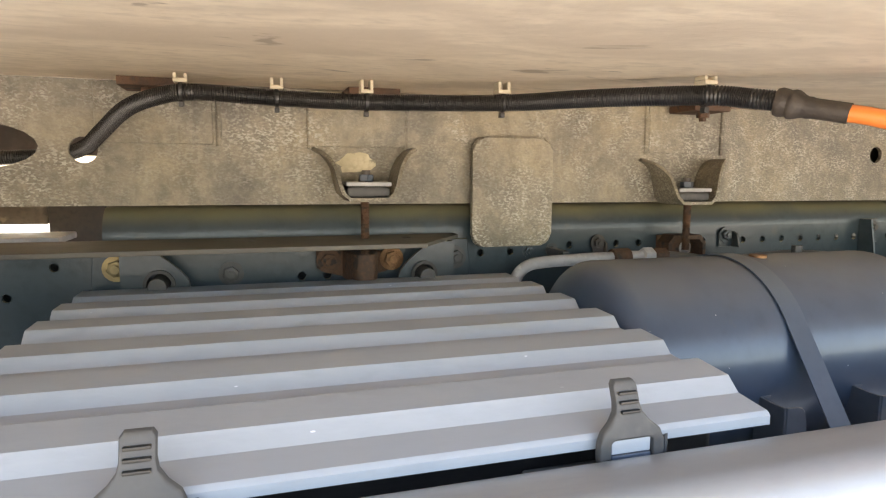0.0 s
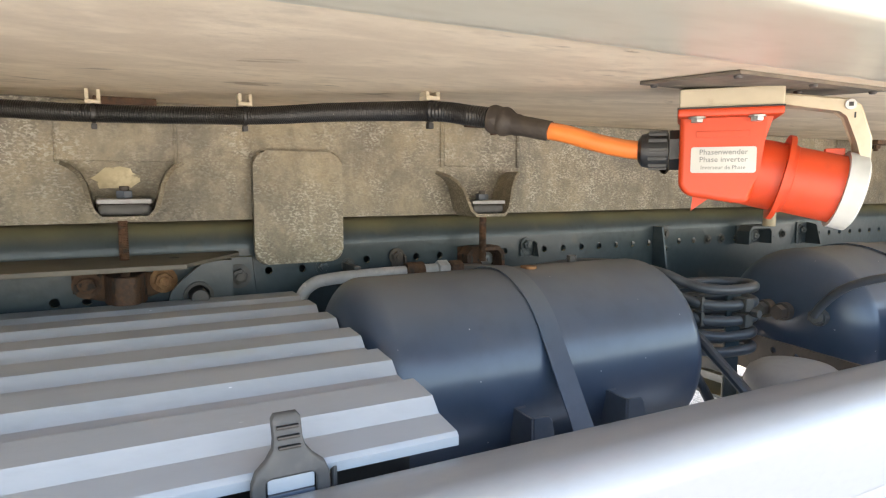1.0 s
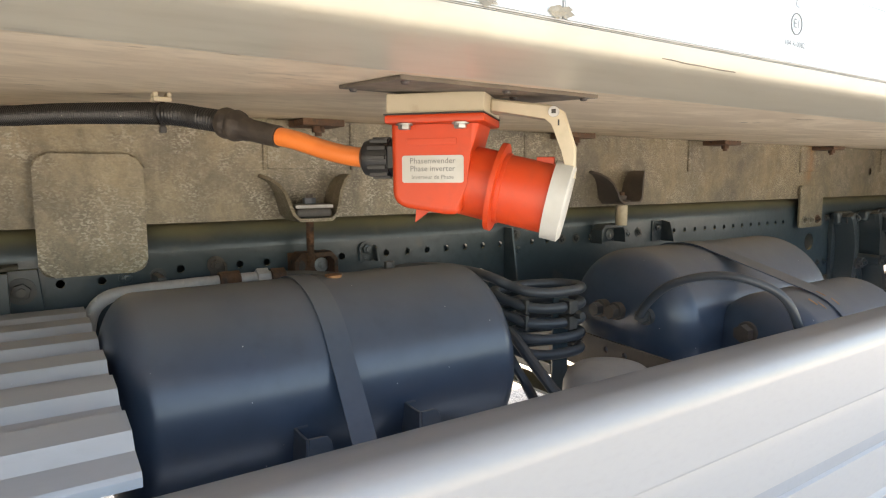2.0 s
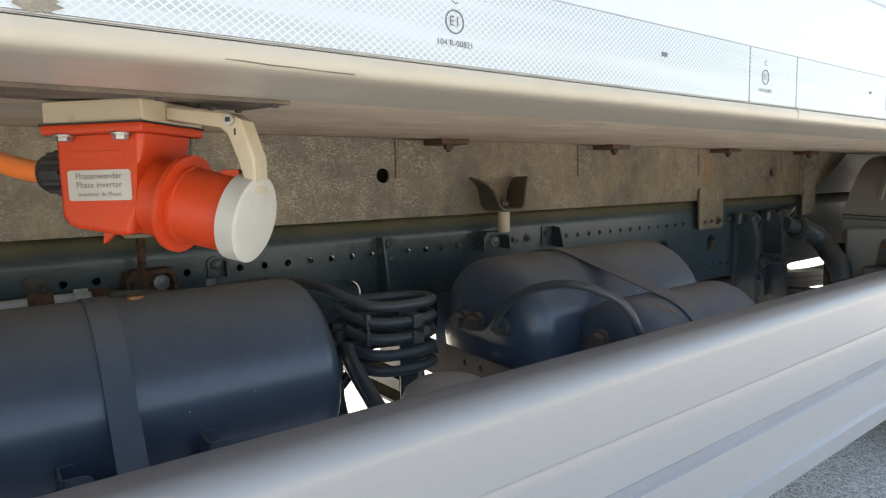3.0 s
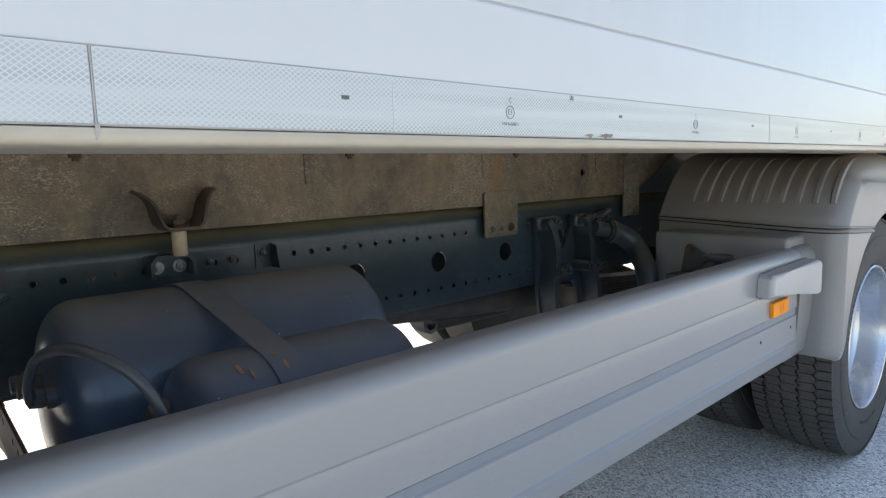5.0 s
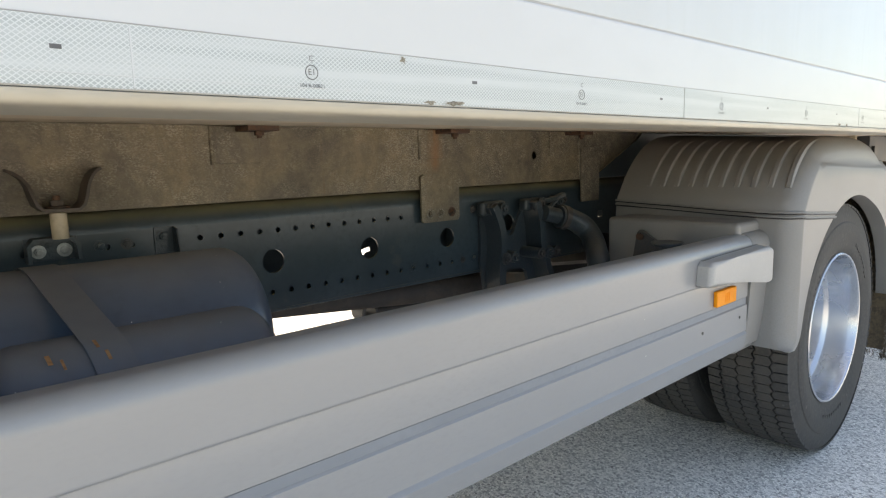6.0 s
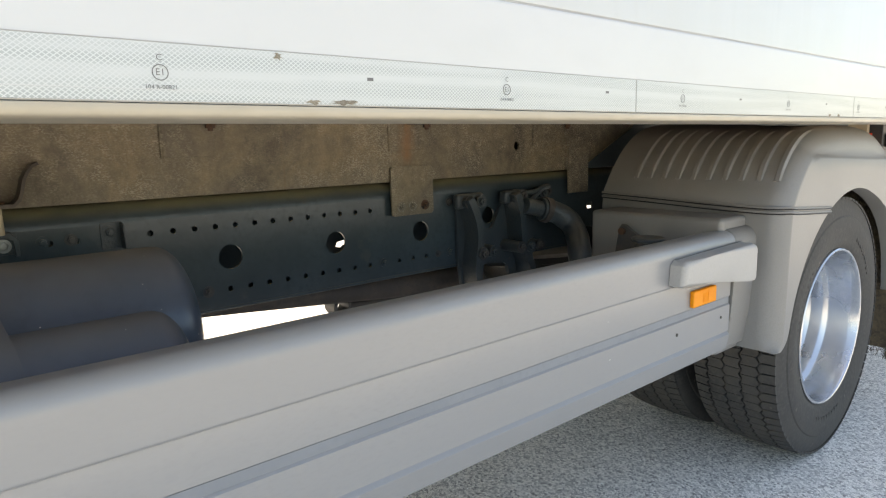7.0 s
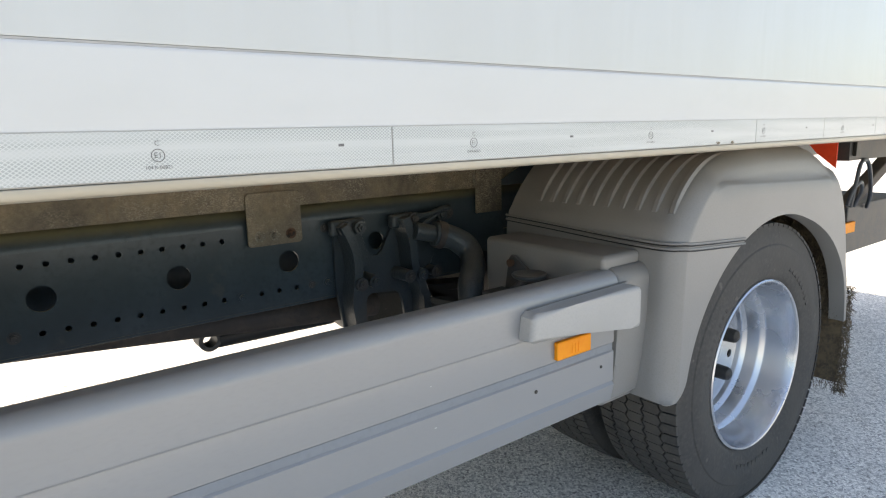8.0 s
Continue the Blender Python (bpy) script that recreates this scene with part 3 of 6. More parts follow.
# scrapes on the lip and tape
random.seed(5)
for x, z, w, h in ((2.535, 1.130, 0.022, 0.0035), (2.50, 1.130, 0.012, 0.0035), (2.462, 1.1735, 0.006, 0.004), (3.93, 1.130, 0.012, 0.0035), (3.99, 1.130, 0.010, 0.0035), (1.262, 1.130, 0.010, 0.0035), (1.215, 1.130, 0.012, 0.0035)):
    blot = bmesh.new()
    n = 17
    vs = [blot.verts.new((x + w * math.cos(2 * math.pi * k / n) * random.uniform(0.35, 1.1), -0.0018, z + h * math.sin(2 * math.pi * k / n) * random.uniform(0.3, 1.2))) for k in range(n)]
    blot.faces.new(vs)
    part("chip", blot, SUBFRAME, cargo, "chipped spot with dirt")
part("scratch", tube(smooth_path([(1.335, -0.0034, 1.1160), (1.345, -0.0035, 1.1158), (1.358, -0.0033, 1.1152), (1.372, -0.0032, 1.1152), (1.386, -0.0031, 1.1148), (1.405, -0.0031, 1.1148)], 0.003), 0.00035, 6), PLATE_DIRT, cargo, "thin brown scratch")

# ---- subframe ----
SUB_Y = 0.845
subframe = thing("subframe_beam", (2.0, 0.87, 0.98), "grey-beige coated steel subframe beam under the cargo floor", "chassis beam")
slot = [(0.33 + (0.098 if math.cos(a) > 0 else 0.16) * math.cos(a), 1.066 + 0.034 * math.sin(a)) for a in (2 * math.pi * k / 22 for k in range(22))]
web = sheet([(-1.5, 0.9840), (7.0, 0.9840), (7.0, floor_z(SUB_Y) - 0.001), (-1.5, floor_z(SUB_Y) - 0.001)], [slot, circle(0.482, 1.062, 0.0185), circle(1.944, 1.078, 0.0165), circle(3.69, 1.075, 0.0135)], "Y", SUB_Y, SUB_Y + 0.007)
part("web", web, SUBFRAME, subframe)
# an added backing that stops light, so the holes look dark
part("hole_backing", box(0.62, 7.0, 0.937, 0.942, 0.9905, floor_z(0.937) - 0.001), BROWN_STEEL, subframe)
part("lower_flange", box(0.497, 7.0, SUB_Y + 0.0075, SUB_Y + 0.09, 0.9840, 0.9900), SUBFRAME, subframe)
# pads where the cross-members meet the beam
for x0, x1 in ((0.498, 0.652), (0.788, 0.938), (1.390, 1.522), (1.982, 2.10), (2.577, 2.69), (3.18, 3.30), (3.768, 3.88)):
    part("cross_member_pad", prism(rounded(x0, x1, 1.072, floor_z(SUB_Y) - 0.003, 0.004, 2), "Y", SUB_Y - 0.005, SUB_Y + 0.001, bevel=0.0012), SUBFRAME, subframe)
for x in (0.66, 0.79, 0.94, 1.387, 1.552, 1.979, 2.575, 3.178, 3.942):
    part("weld_seam", rod((x, SUB_Y - 0.0008, 1.07 if x != 3.942 else 0.985), (x, SUB_Y - 0.0008, floor_z(SUB_Y) - 0.004), 0.0042, seg=8), SUBFRAME, subframe)
part("cover_plate", prism(rounded(1.049, 1.193, 0.912, 1.092, 0.02), "Y", SUB_Y - 0.018, SUB_Y - 0.007, bevel=0.003), SUBFRAME, subframe, "coated rounded plate over the joint")
joint = part("joint_plate", prism(rounded(3.174, 3.323, 0.886, 1.026, 0.008), "Y", SUB_Y - 0.010, SUB_Y - 0.003, bevel=0.002), SUBFRAME, subframe, "stained joint plate with three bolts")
for k, x in enumerate((3.206, 3.247, 3.291)):
    bolt(joint, x, SUB_Y - 0.010, 0.912, 0.0095, RUST if k == 2 else SUBFRAME, k)
# a dark plate with a slanted edge, in place of shade over the wheels
part("rear_shade_plate", prism([(3.985, 0.9855), (4.06, 1.005), (4.33, 1.128), (4.36, floor_z(SUB_Y) - 0.002), (7.0, floor_z(SUB_Y) - 0.002), (7.0, 0.9855)], "Y", SUB_Y - 0.008, SUB_Y - 0.0005, bevel=0.002), RAIL, subframe, "dark plate that stands in for the shade over the wheels")
part("end_plate", box(3.945, 4.06, SUB_Y - 0.01, SUB_Y - 0.003, 0.90, 1.10, 0.003), SUBFRAME, subframe)


def hanger(x):
    """A clamp plate and bolt that hold the floor's cross-member to the beam."""
    h = thing("floor_clamp", (x, 0.80, floor_z(0.80)), "rusty steel floor clamp bolted under the plywood floor", "clamp", "clamps along the subframe")
    z = floor_z(0.80)
    part("clamp_plate", box(x - 0.036, x + 0.040, 0.772, 0.843, z - 0.013, z - 0.001, 0.002), RUST, h)
    b = rod((x, 0.795, z - 0.013), (x, 0.795, z - 0.023), 0.011, seg=6, bevel=0.001)
    part("bolt_head", rod((x, 0.795, z - 0.023), (x, 0.795, z - 0.029), 0.006, seg=10, bm=b), RUST, h)
    return h


for x in (0.576, 0.875, 1.466, 2.086, 2.668, 3.275, 3.89):
    hanger(x)

# ---- chassis rails ----
RAIL_Y, RAIL_TOP, RAIL_BOT = 0.856, 0.981, 0.712


def row(x0, n, z, r=0.0068, pitch=0.05, skip=()):
    return [circle(x0 + k * pitch, z, r, 10) for k in range(n) if k not in skip]


rail = thing("chassis_rail", (2.5, 0.88, RAIL_BOT), "dark blue painted truck chassis rail with rows of holes", "chassis rail")
holes = row(1.2446, 40, 0.908, pitch=0.0479, skip=(1, 4, 5, 7, 15, 18, 19, 21, 22, 25, 26)) + row(2.655, 15, 0.755, skip=(0, 10))
seen_at, keep = set(), []
for loop in holes:
    key = (round(loop[0][0], 3), round(loop[0][1], 2))
    if key not in seen_at:
        seen_at.add(key)
        keep.append(loop)
# the square opening at the end is added to show a bright spot
keep += [circle(1.855, 0.828, 0.0305, 24), circle(2.712, 0.832, 0.0295, 24), circle(3.0, 0.832, 0.0295, 24), circle(3.288, 0.832, 0.0295, 24), circle(3.566, 0.855, 0.027, 24), rounded(4.080, 4.114, 0.832, 0.857, 0.006)]
keep += [circle(0.434, 0.897, 0.0065, 10), circle(0.374, 0.856, 0.0065, 10), circle(0.775, 0.871, 0.007, 10), circle(0.815, 0.871, 0.007, 10), circle(1.075, 0.899, 0.0065, 10), circle(1.13, 0.899, 0.0065, 10)]
part("web", sheet([(-1.5, RAIL_BOT), (5.6, RAIL_BOT), (5.6, RAIL_TOP - 0.044), (0.497, RAIL_TOP - 0.044), (0.495, 0.925), (-1.5, 0.925)], keep, "Y", RAIL_Y, RAIL_Y + 0.007), RAIL, rail, angle=20)
bend = [(RAIL_Y + 0.044 - 0.044 * math.cos(radians(a)), RAIL_TOP - 0.0445 + 0.044 * math.sin(radians(a))) for a in range(0, 91, 10)]
part("top_flange", prism(bend + [(0.93, RAIL_TOP - 0.0005), (0.93, RAIL_TOP - 0.008)] + [(RAIL_Y + 0.044 - 0.037 * math.cos(radians(a)), RAIL_TOP - 0.0445 + 0.037 * math.sin(radians(a))) for a in range(90, -1, -10)], "X", 0.497, 5.6), RAIL, rail)
part("bottom_flange", box(-1.5, 5.6, RAIL_Y + 0.001, 0.93, RAIL_BOT - 0.008, RAIL_BOT - 0.0005, 0.002), RAIL, rail)
for k, (x, z, r) in enumerate(((1.965, 0.892, 0.009), (2.107, 0.908, 0.008), (2.154, 0.908, 0.008), (2.335, 0.911, 0.008), (2.385, 0.911, 0.008), (2.652, 0.755, 0.009), (3.152, 0.755, 0.008), (3.352, 0.755, 0.007), (3.40, 0.911, 0.0085), (3.40, 0.755, 0.0085), (0.67, 0.879, 0.012), (1.21, 0.90, 0.008), (1.165, 0.90, 0.008))):
    bolt(rail, x, RAIL_Y, z, r, DARK_STEEL if k % 3 else RAIL, k)

# added sheets that block light behind the holes; two openings pass bright spots
part("low_light_block", box(1.96, 5.6, 0.9305, 0.936, RAIL_BOT - 0.008, 0.772), RAIL, rail)
part("inner_light_block", box(-1.5, 1.78, 0.9305, 0.936, RAIL_BOT - 0.008, 0.925), RAIL, rail)
part("inner_light_block", sheet([(1.96, RAIL_BOT - 0.008), (5.6, RAIL_BOT - 0.008), (5.6, RAIL_TOP - 0.009), (1.96, RAIL_TOP - 0.009)], [[(3.184, 0.762), (3.190, 0.776), (3.206, 0.779), (3.229, 0.783), (3.231, 0.768), (3.212, 0.764), (3.204, 0.757)], rounded(4.44, 4.60, 0.762, 0.818, 0.006)[::-1]], "Y", 1.187, 1.192), RAIL, rail)
far_rail = thing("far_chassis_rail", (3.0, 1.64, RAIL_BOT), "dark chassis rail on the far side of the truck", "chassis rail")
part("web", box(0.5, 7.0, 1.637, 1.644, 0.742, RAIL_TOP), RAIL, far_rail)
part("top_flange", box(0.5, 7.0, 1.57, 1.6365, RAIL_TOP - 0.007, RAIL_TOP), RAIL, far_rail)
part("bottom_flange", box(0.5, 7.0, 1.57, 1.6365, 0.742, 0.749), RAIL, far_rail)
# a dark panel, added to keep bounce light from the far side out
single("light_block_far", box(2.3, 7.0, 2.30, 2.34, 0.62, 1.09, 0.004), DARK_STEEL, "added dark panel that blocks light from the far side", "wall", "structure")
far_sub = thing("far_subframe_beam", (3.0, 1.65, RAIL_TOP), "coated subframe beam on the far side", "chassis beam")
part("front_web", box(-1.5, 0.4995, 1.648, 1.655, 1.072, floor_z(0.85) - 0.001), BROWN_STEEL, far_sub)
part("web", box(0.5, 7.0, 1.648, 1.655, RAIL_TOP + 0.001, floor_z(0.85) - 0.001), SUBFRAME, far_sub)
for x in (1.06, 2.30, 3.62, 4.95):
    cm = thing("cross_member", (x, 1.25, RAIL_BOT), "dark steel cross-member between the chassis rails", "cross-member", "cross-members")
    part("beam", box(x - 0.04, x + 0.04, 0.9305, 1.5695, RAIL_BOT + 0.03, RAIL_TOP - 0.03, 0.006), RAIL, cm)

# ---- spring mounts between subframe and rail ----


def scoop(x, w=0.076, dz=0.0):
    """A flared cup welded to the beam: two curved wings and a floor with a spring stack inside."""
    top, low = 1.072 + dz, 0.996 + dz
    run = [(-w, top), (-0.064, top - 0.006), (-0.053, top - 0.016), (-0.045, top - 0.031), (-0.040, low + 0.022), (-0.036, low + 0.008), (-0.028, low), (0.028, low), (0.036, low + 0.008), (0.041, low + 0.022), (0.047, top - 0.031), (0.055, top - 0.016), (0.064, top - 0.006), (w, top)]
    reach = [0.008, 0.024, 0.038, 0.052, 0.062, 0.066, 0.068, 0.068, 0.067, 0.065, 0.061, 0.056, 0.050, 0.042]
    bm = bmesh.new()
    rows = []
    for k, ((u, z), d) in enumerate(zip(run, reach)):
        a, b = run[max(k - 1, 0)], run[min(k + 1, len(run) - 1)]
        n = Vector((-(b[1] - a[1]), b[0] - a[0])).normalized() * 0.0055
        rows.append([bm.verts.new((x + u, SUB_Y + 0.001, z)), bm.verts.new((x + u, SUB_Y - d, z)), bm.verts.new((x + u - n.x, SUB_Y - d, z - n.y)), bm.verts.new((x + u - n.x, SUB_Y + 0.001, z - n.y))])
    for a, b in zip(rows, rows[1:]):
        for k in range(4):
            bm.faces.new((a[k], a[(k + 1) % 4], b[(k + 1) % 4], b[k]))
    bm.faces.new(rows[0]), bm.faces.new(rows[-1][::-1])
    return bm


def spring_mount(x, rod_low, style, plain=False, dz=0.0):
    m = thing("subframe_mount", (x, 0.80, rod_low), f"coated cup bracket {style}", "bracket", "mounts along the subframe")
    part("cup", scoop(x, dz=dz), BROWN_STEEL if plain else SUBFRAME, m)
    if plain:
        part("washer", rod((x - 0.004, 0.805, 0.9964), (x - 0.004, 0.805, 1.0005), 0.021, seg=20, bevel=0.001), RUST, m)
        part("nut", rod((x - 0.004, 0.805, 1.0007), (x - 0.004, 0.805, 1.0112), 0.0125, seg=6, bevel=0.001), BROWN_STEEL, m)
        part("stud", rod((x - 0.004, 0.805, 1.0112), (x - 0.004, 0.805, 1.020), 0.0065, seg=10, bevel=0.001), RUST, m)
        return m
    part("spring_block", box(x - 0.033, x + 0.033, 0.786, 0.835, 0.9965 + dz, 1.0125 + dz, 0.006, segments=3), RUBBER_DARK, m)
    part("washer", box(x - 0.034, x + 0.034, 0.784, 0.836, 1.0130 + dz, 1.0195 + dz, 0.0015), PALE_CAP, m)
    part("nut", rod((x, 0.81, 1.0198 + dz), (x, 0.81, 1.0305 + dz), 0.0115, seg=6, bevel=0.001), STRAP_DARK, m)
    part("stud", rod((x, 0.81, 1.0305 + dz), (x, 0.81, 1.037 + dz), 0.0065, seg=10, bevel=0.001), BROWN_STEEL, m)
    return m


m1 = spring_mount(0.870, 0.86, "on a rusty threaded rod")
thread = smooth_path([(0.866, 0.80, 0.989), (0.866, 0.80, 0.872)], 0.0012)
part("rod", tube(thread, lambda i: 0.0068 if i % 2 else 0.0058, 12), RUST, m1, "rusty threaded rod")
lower = part("foot", prism([(0.797, 0.913), (0.931, 0.907), (0.934, 0.889), (0.926, 0.881), (0.885, 0.868), (0.846, 0.867), (0.812, 0.876), (0.798, 0.884)], "Y", RAIL_Y - 0.010, RAIL_Y - 0.001, bevel=0.003), RUST, m1)
part("hump", prism([(0.838, RAIL_Y - 0.0105), (0.847, 0.802), (0.852, 0.792), (0.858, 0.788), (0.874, 0.788), (0.880, 0.792), (0.885, 0.802), (0.894, RAIL_Y - 0.0105)], "Z", 0.866, 0.911, bevel=0.002), RUST, m1)
bolt(lower, 0.816, RAIL_Y - 0.010, 0.895, 0.0125, RUST, 1), bolt(lower, 0.917, RAIL_Y - 0.010, 0.896, 0.0125, BRIGHT_RUST, 2)


random.seed(12)
patch = bmesh.new()
patch.faces.new([patch.verts.new((0.862 + (0.030 + random.uniform(-0.006, 0.006)) * math.cos(2 * math.pi * k / 22), SUB_Y - 0.0005 if k % 2 else SUB_Y - 0.0009, 1.048 + (0.016 + random.uniform(-0.004, 0.004)) * math.sin(2 * math.pi * k / 22))) for k in range(22)])
part("paint_patch", patch, OCHRE, subframe, "pale ochre patch of bare primer")


def arch_foot(m, x, z, mat, w=0.045):
    """A small bridge bracket with two bolts on the rail."""
    out = [(x - w, z - 0.03), (x - w, z + 0.002), (x - w + 0.012, z + 0.016), (x + w - 0.012, z + 0.016), (x + w, z + 0.002), (x + w, z - 0.03), (x + w - 0.007, z - 0.03), (x + w - 0.007, z), (x + w - 0.015, z + 0.009), (x - w + 0.015, z + 0.009), (x - w + 0.007, z), (x - w + 0.007, z - 0.03)]
    foot = part("foot", prism(out, "Y", RAIL_Y - 0.040, RAIL_Y - 0.005, bevel=0.001), mat, m)
    part("foot_plate", box(x - w, x + w, RAIL_Y - 0.005, RAIL_Y - 0.001, z - 0.03, z + 0.014, 0.001), mat, m)
    bolt(foot, x - 0.022, RAIL_Y - 0.005, z - 0.012, 0.0085, ZINC if mat is CAST else BROWN_STEEL, 1), bolt(foot, x + 0.022, RAIL_Y - 0.005, z - 0.012, 0.0088, ZINC, 2)


m2 = spring_mount(1.452, 0.88, "above a small rusty bridge bracket", dz=-0.009)
part("rod", tube(smooth_path([(1.448, 0.80, 0.981), (1.448, 0.80, 0.900)], 0.0012), lambda i: 0.0070 if i % 2 else 0.0060, 12), RUST, m2, "rusty threaded rod")
arch_foot(m2, 1.466, 0.908, RUST, 0.041)
m3 = spring_mount(2.262, 0.88, "with a pale spacer sleeve below it", plain=True)
part("sleeve", rod((2.258, 0.805, 0.988), (2.258, 0.805, 0.938), 0.0145, seg=20, bevel=0.0015), CREAM, m3, "pale spacer sleeve")
arch_foot(m3, 2.248, 0.924, CAST)


def tab(x, z, w=0.034, h=0.05, mat=CAST):
    """A small angle bracket bolted to the rail."""
    t = thing("angle_bracket", (x, RAIL_Y, z), "small dark angle bracket bolted to the chassis rail", "bracket", "angle brackets")
    a = part("plate", box(x - w / 2, x + w / 2, RAIL_Y - 0.004, RAIL_Y - 0.0005, z - h / 2, z + h / 2, 0.001), mat, t)
    part("flange", prism([(RAIL_Y - 0.0045, z + h / 2), (RAIL_Y - 0.55 * h, z + h / 2 - 0.005), (RAIL_Y - 0.8 * h, z - h / 2), (RAIL_Y - 0.0045, z - h / 2)], "X", x + w / 2 - 0.004, x + w / 2), mat, t)
    bolt(a, x - 0.003, RAIL_Y - 0.004, z + 0.008, 0.0095, mat, 3)


tab(2.46, 0.912, 0.042, 0.056), tab(1.584, 0.911, 0.034, 0.03), tab(1.303, 0.903, 0.026, 0.022, BROWN_STEEL)

# ---- angle shelf and brackets at the front ----
shelf = thing("angle_shelf", (0.4, 0.77, 0.924), "dusty grey steel angle shelf along the chassis rail", "bracket")
part("shelf_plate", sheet([(-1.2, 0.715), (0.940, 0.715), (1.025, 0.83), (1.025, 0.8545), (-1.2, 0.8545)], [circle(0.70, 0.80, 0.007, 10), circle(0.93, 0.80, 0.008, 10)], "Z", 0.929, 0.934), SHELF, shelf)
part("front_lip", box(-1.2, 0.940, 0.711, 0.7148, 0.9275, 0.934, 0.001), SHELF, shelf)
for x, way in ((0.575, 1), (0.962, -1)):
    g = thing("pipe_bracket", (x, 0.84, 0.87), "dark triangular bracket with a round eye on the rail", "bracket", "pipe brackets")
    run = [(-0.05, 0.925), (-0.012, 0.925), (0.010, 0.909), (0.028, 0.893), (0.038, 0.880), (0.042, 0.862), (0.040, 0.85), (-0.05, 0.85)]
    eye = sheet([(x + way * u, z) for u, z in run], [circle(x, 0.874, 0.021, 18)], "Y", 0.812, 0.82)
    part("plate", eye, RAIL, g)
    stay = sorted((x - way * 0.05, x - way * 0.044))
    part("stay", box(stay[0], stay[1], 0.8205, RAIL_Y - 0.0005, 0.85, 0.925), RAIL, g)
    part("eye_bush", lathe([(0.806, 0.0212), (0.806, 0.0165), (0.826, 0.0165), (0.826, 0.0212)], (x, 0, 0.874), "Y", 20, closed=True), BLACK_PLASTIC, g)
    part("eye_pipe", rod((x, 0.785, 0.874), (x, 0.8555, 0.874), 0.0125, seg=18, bevel=0.002), DARK_STEEL, g)
for x, mat in ((0.515, BRASS), (1.026, DARK_STEEL)):
    g = thing("clamp_bolt", (x, RAIL_Y, 0.88), "large weathered bolt with a dark backing plate", "bolt", "large bolts")
    p = part("backing_plate", prism([(x - 0.03, 0.925), (x + 0.022, 0.925), (x + 0.028, 0.86), (x - 0.036, 0.85)], "Y", RAIL_Y - 0.008, RAIL_Y - 0.0005, bevel=0.001), RAIL, g)
    bolt(p, x, RAIL_Y - 0.008, 0.894, 0.0125, mat, 2)
# the pale metal stands in for sun on the parts between the rails
mount = thing("engine_mount", (0.12, 1.35, 0.80), "cast mount between the rails near the engine, pale in place of sunlight", "bracket")
part("block", box(0.0, 0.27, 1.30, 1.42, 0.72, 0.885, 0.012), GALV, mount)
part("top_plate", box(-0.05, 0.33, 1.29, 1.43, 0.8855, 0.90, 0.004), GALV, mount)
for x in (0.08, 0.13):
    part("boss", rod((x, 1.30, 0.872), (x, 1.27, 0.872), 0.018, seg=16, bevel=0.003), PALE_CAP, mount)
part("back_plate", box(0.27, 0.56, 1.45, 1.46, 0.78, 0.985, 0.003), BROWN_STEEL, mount)
part("back_stay", box(0.27, 0.30, 1.4205, 1.4495, 0.78, 0.86), BROWN_STEEL, mount)
# a panel added to cover the bright background behind the mount
part("rear_panel", box(-0.9, 0.2695, 1.45, 1.46, 0.915, 0.99, 0.003), PLATE_DIRT, mount)
part("panel_stay", box(-0.04, 0.0, 1.4205, 1.4495, 0.87, 0.93), BROWN_STEEL, mount)
part("carrier", box(0.08, 0.16, 0.936, 1.2995, 0.73, 0.80, 0.006), RAIL, mount)

# ---- air tanks ----


def tank_profile(x0, x1, r, a):
    """A cylinder with dished ends from x0 - a to x1 + a."""
    end = []
    for k in range(13):
        t = math.pi / 2 * k / 12
        end.append((a * math.sin(t) ** 1.0, r * max(0.001, math.cos(t)) ** 0.62))
    left = [(x0 - d, rr) for d, rr in reversed(end)]
    right = [(x1 + d, rr) for d, rr in end]
    return left + right


def air_tank(x0, x1, y, z, r, a, label):
    t = thing("air_tank", ((x0 + x1) / 2, y, z - r), label, "air tank", "air tanks")
    part("shell", lathe(tank_profile(x0, x1, r, a), (0, y, z), "X", 72), TANK, t, angle=50)
    return t


def band(outline, x0, x1, thick=0.0025, slant=0.0):
    """A flat strap along an open (y, z) run."""
    bm = bmesh.new()
    rows = []
    for k, p in enumerate(outline):
        a, b = outline[max(k - 1, 0)], outline[min(k + 1, len(outline) - 1)]
        n = Vector((-(b[1] - a[1]), b[0] - a[0])).normalized() * thick
        rows.append([bm.verts.new(q) for q in ((x0 + slant * p[0], p[0], p[1]), (x1 + slant * p[0], p[0], p[1]), (x1 + slant * p[0], p[0] + n.x, p[1] + n.y), (x0 + slant * p[0], p[0] + n.x, p[1] + n.y))])
    for a, b in zip(rows, rows[1:]):
        for k in range(4):
            bm.faces.new((a[k], a[(k + 1) % 4], b[(k + 1) % 4], b[k]))
    bm.faces.new(rows[0]), bm.faces.new(rows[-1][::-1])
    return bm


def arc(cy, cz, r, a0, a1, n=24):
    return [(cy + r * math.cos(radians(a0 + (a1 - a0) * k / n)), cz + r * math.sin(radians(a0 + (a1 - a0) * k / n))) for k in range(n + 1)]


T1 = (0.585, 0.778, 0.1405)
tank1 = air_tank(1.142, 1.600, *T1, 0.045, "dusty blue-black air tank held by one strap")
part("strap", band([(0.338, 0.6605)] + arc(T1[0], T1[1], T1[2] + 0.0012, 146, 20, 40), 1.333, 1.364, 0.0016), STRAP, tank1, "flat grey painted strap")
part("strap_anchor", box(1.317, 1.361, 0.325, 0.4065, 0.6048, 0.660, 0.003), STRAP_DARK, tank1)
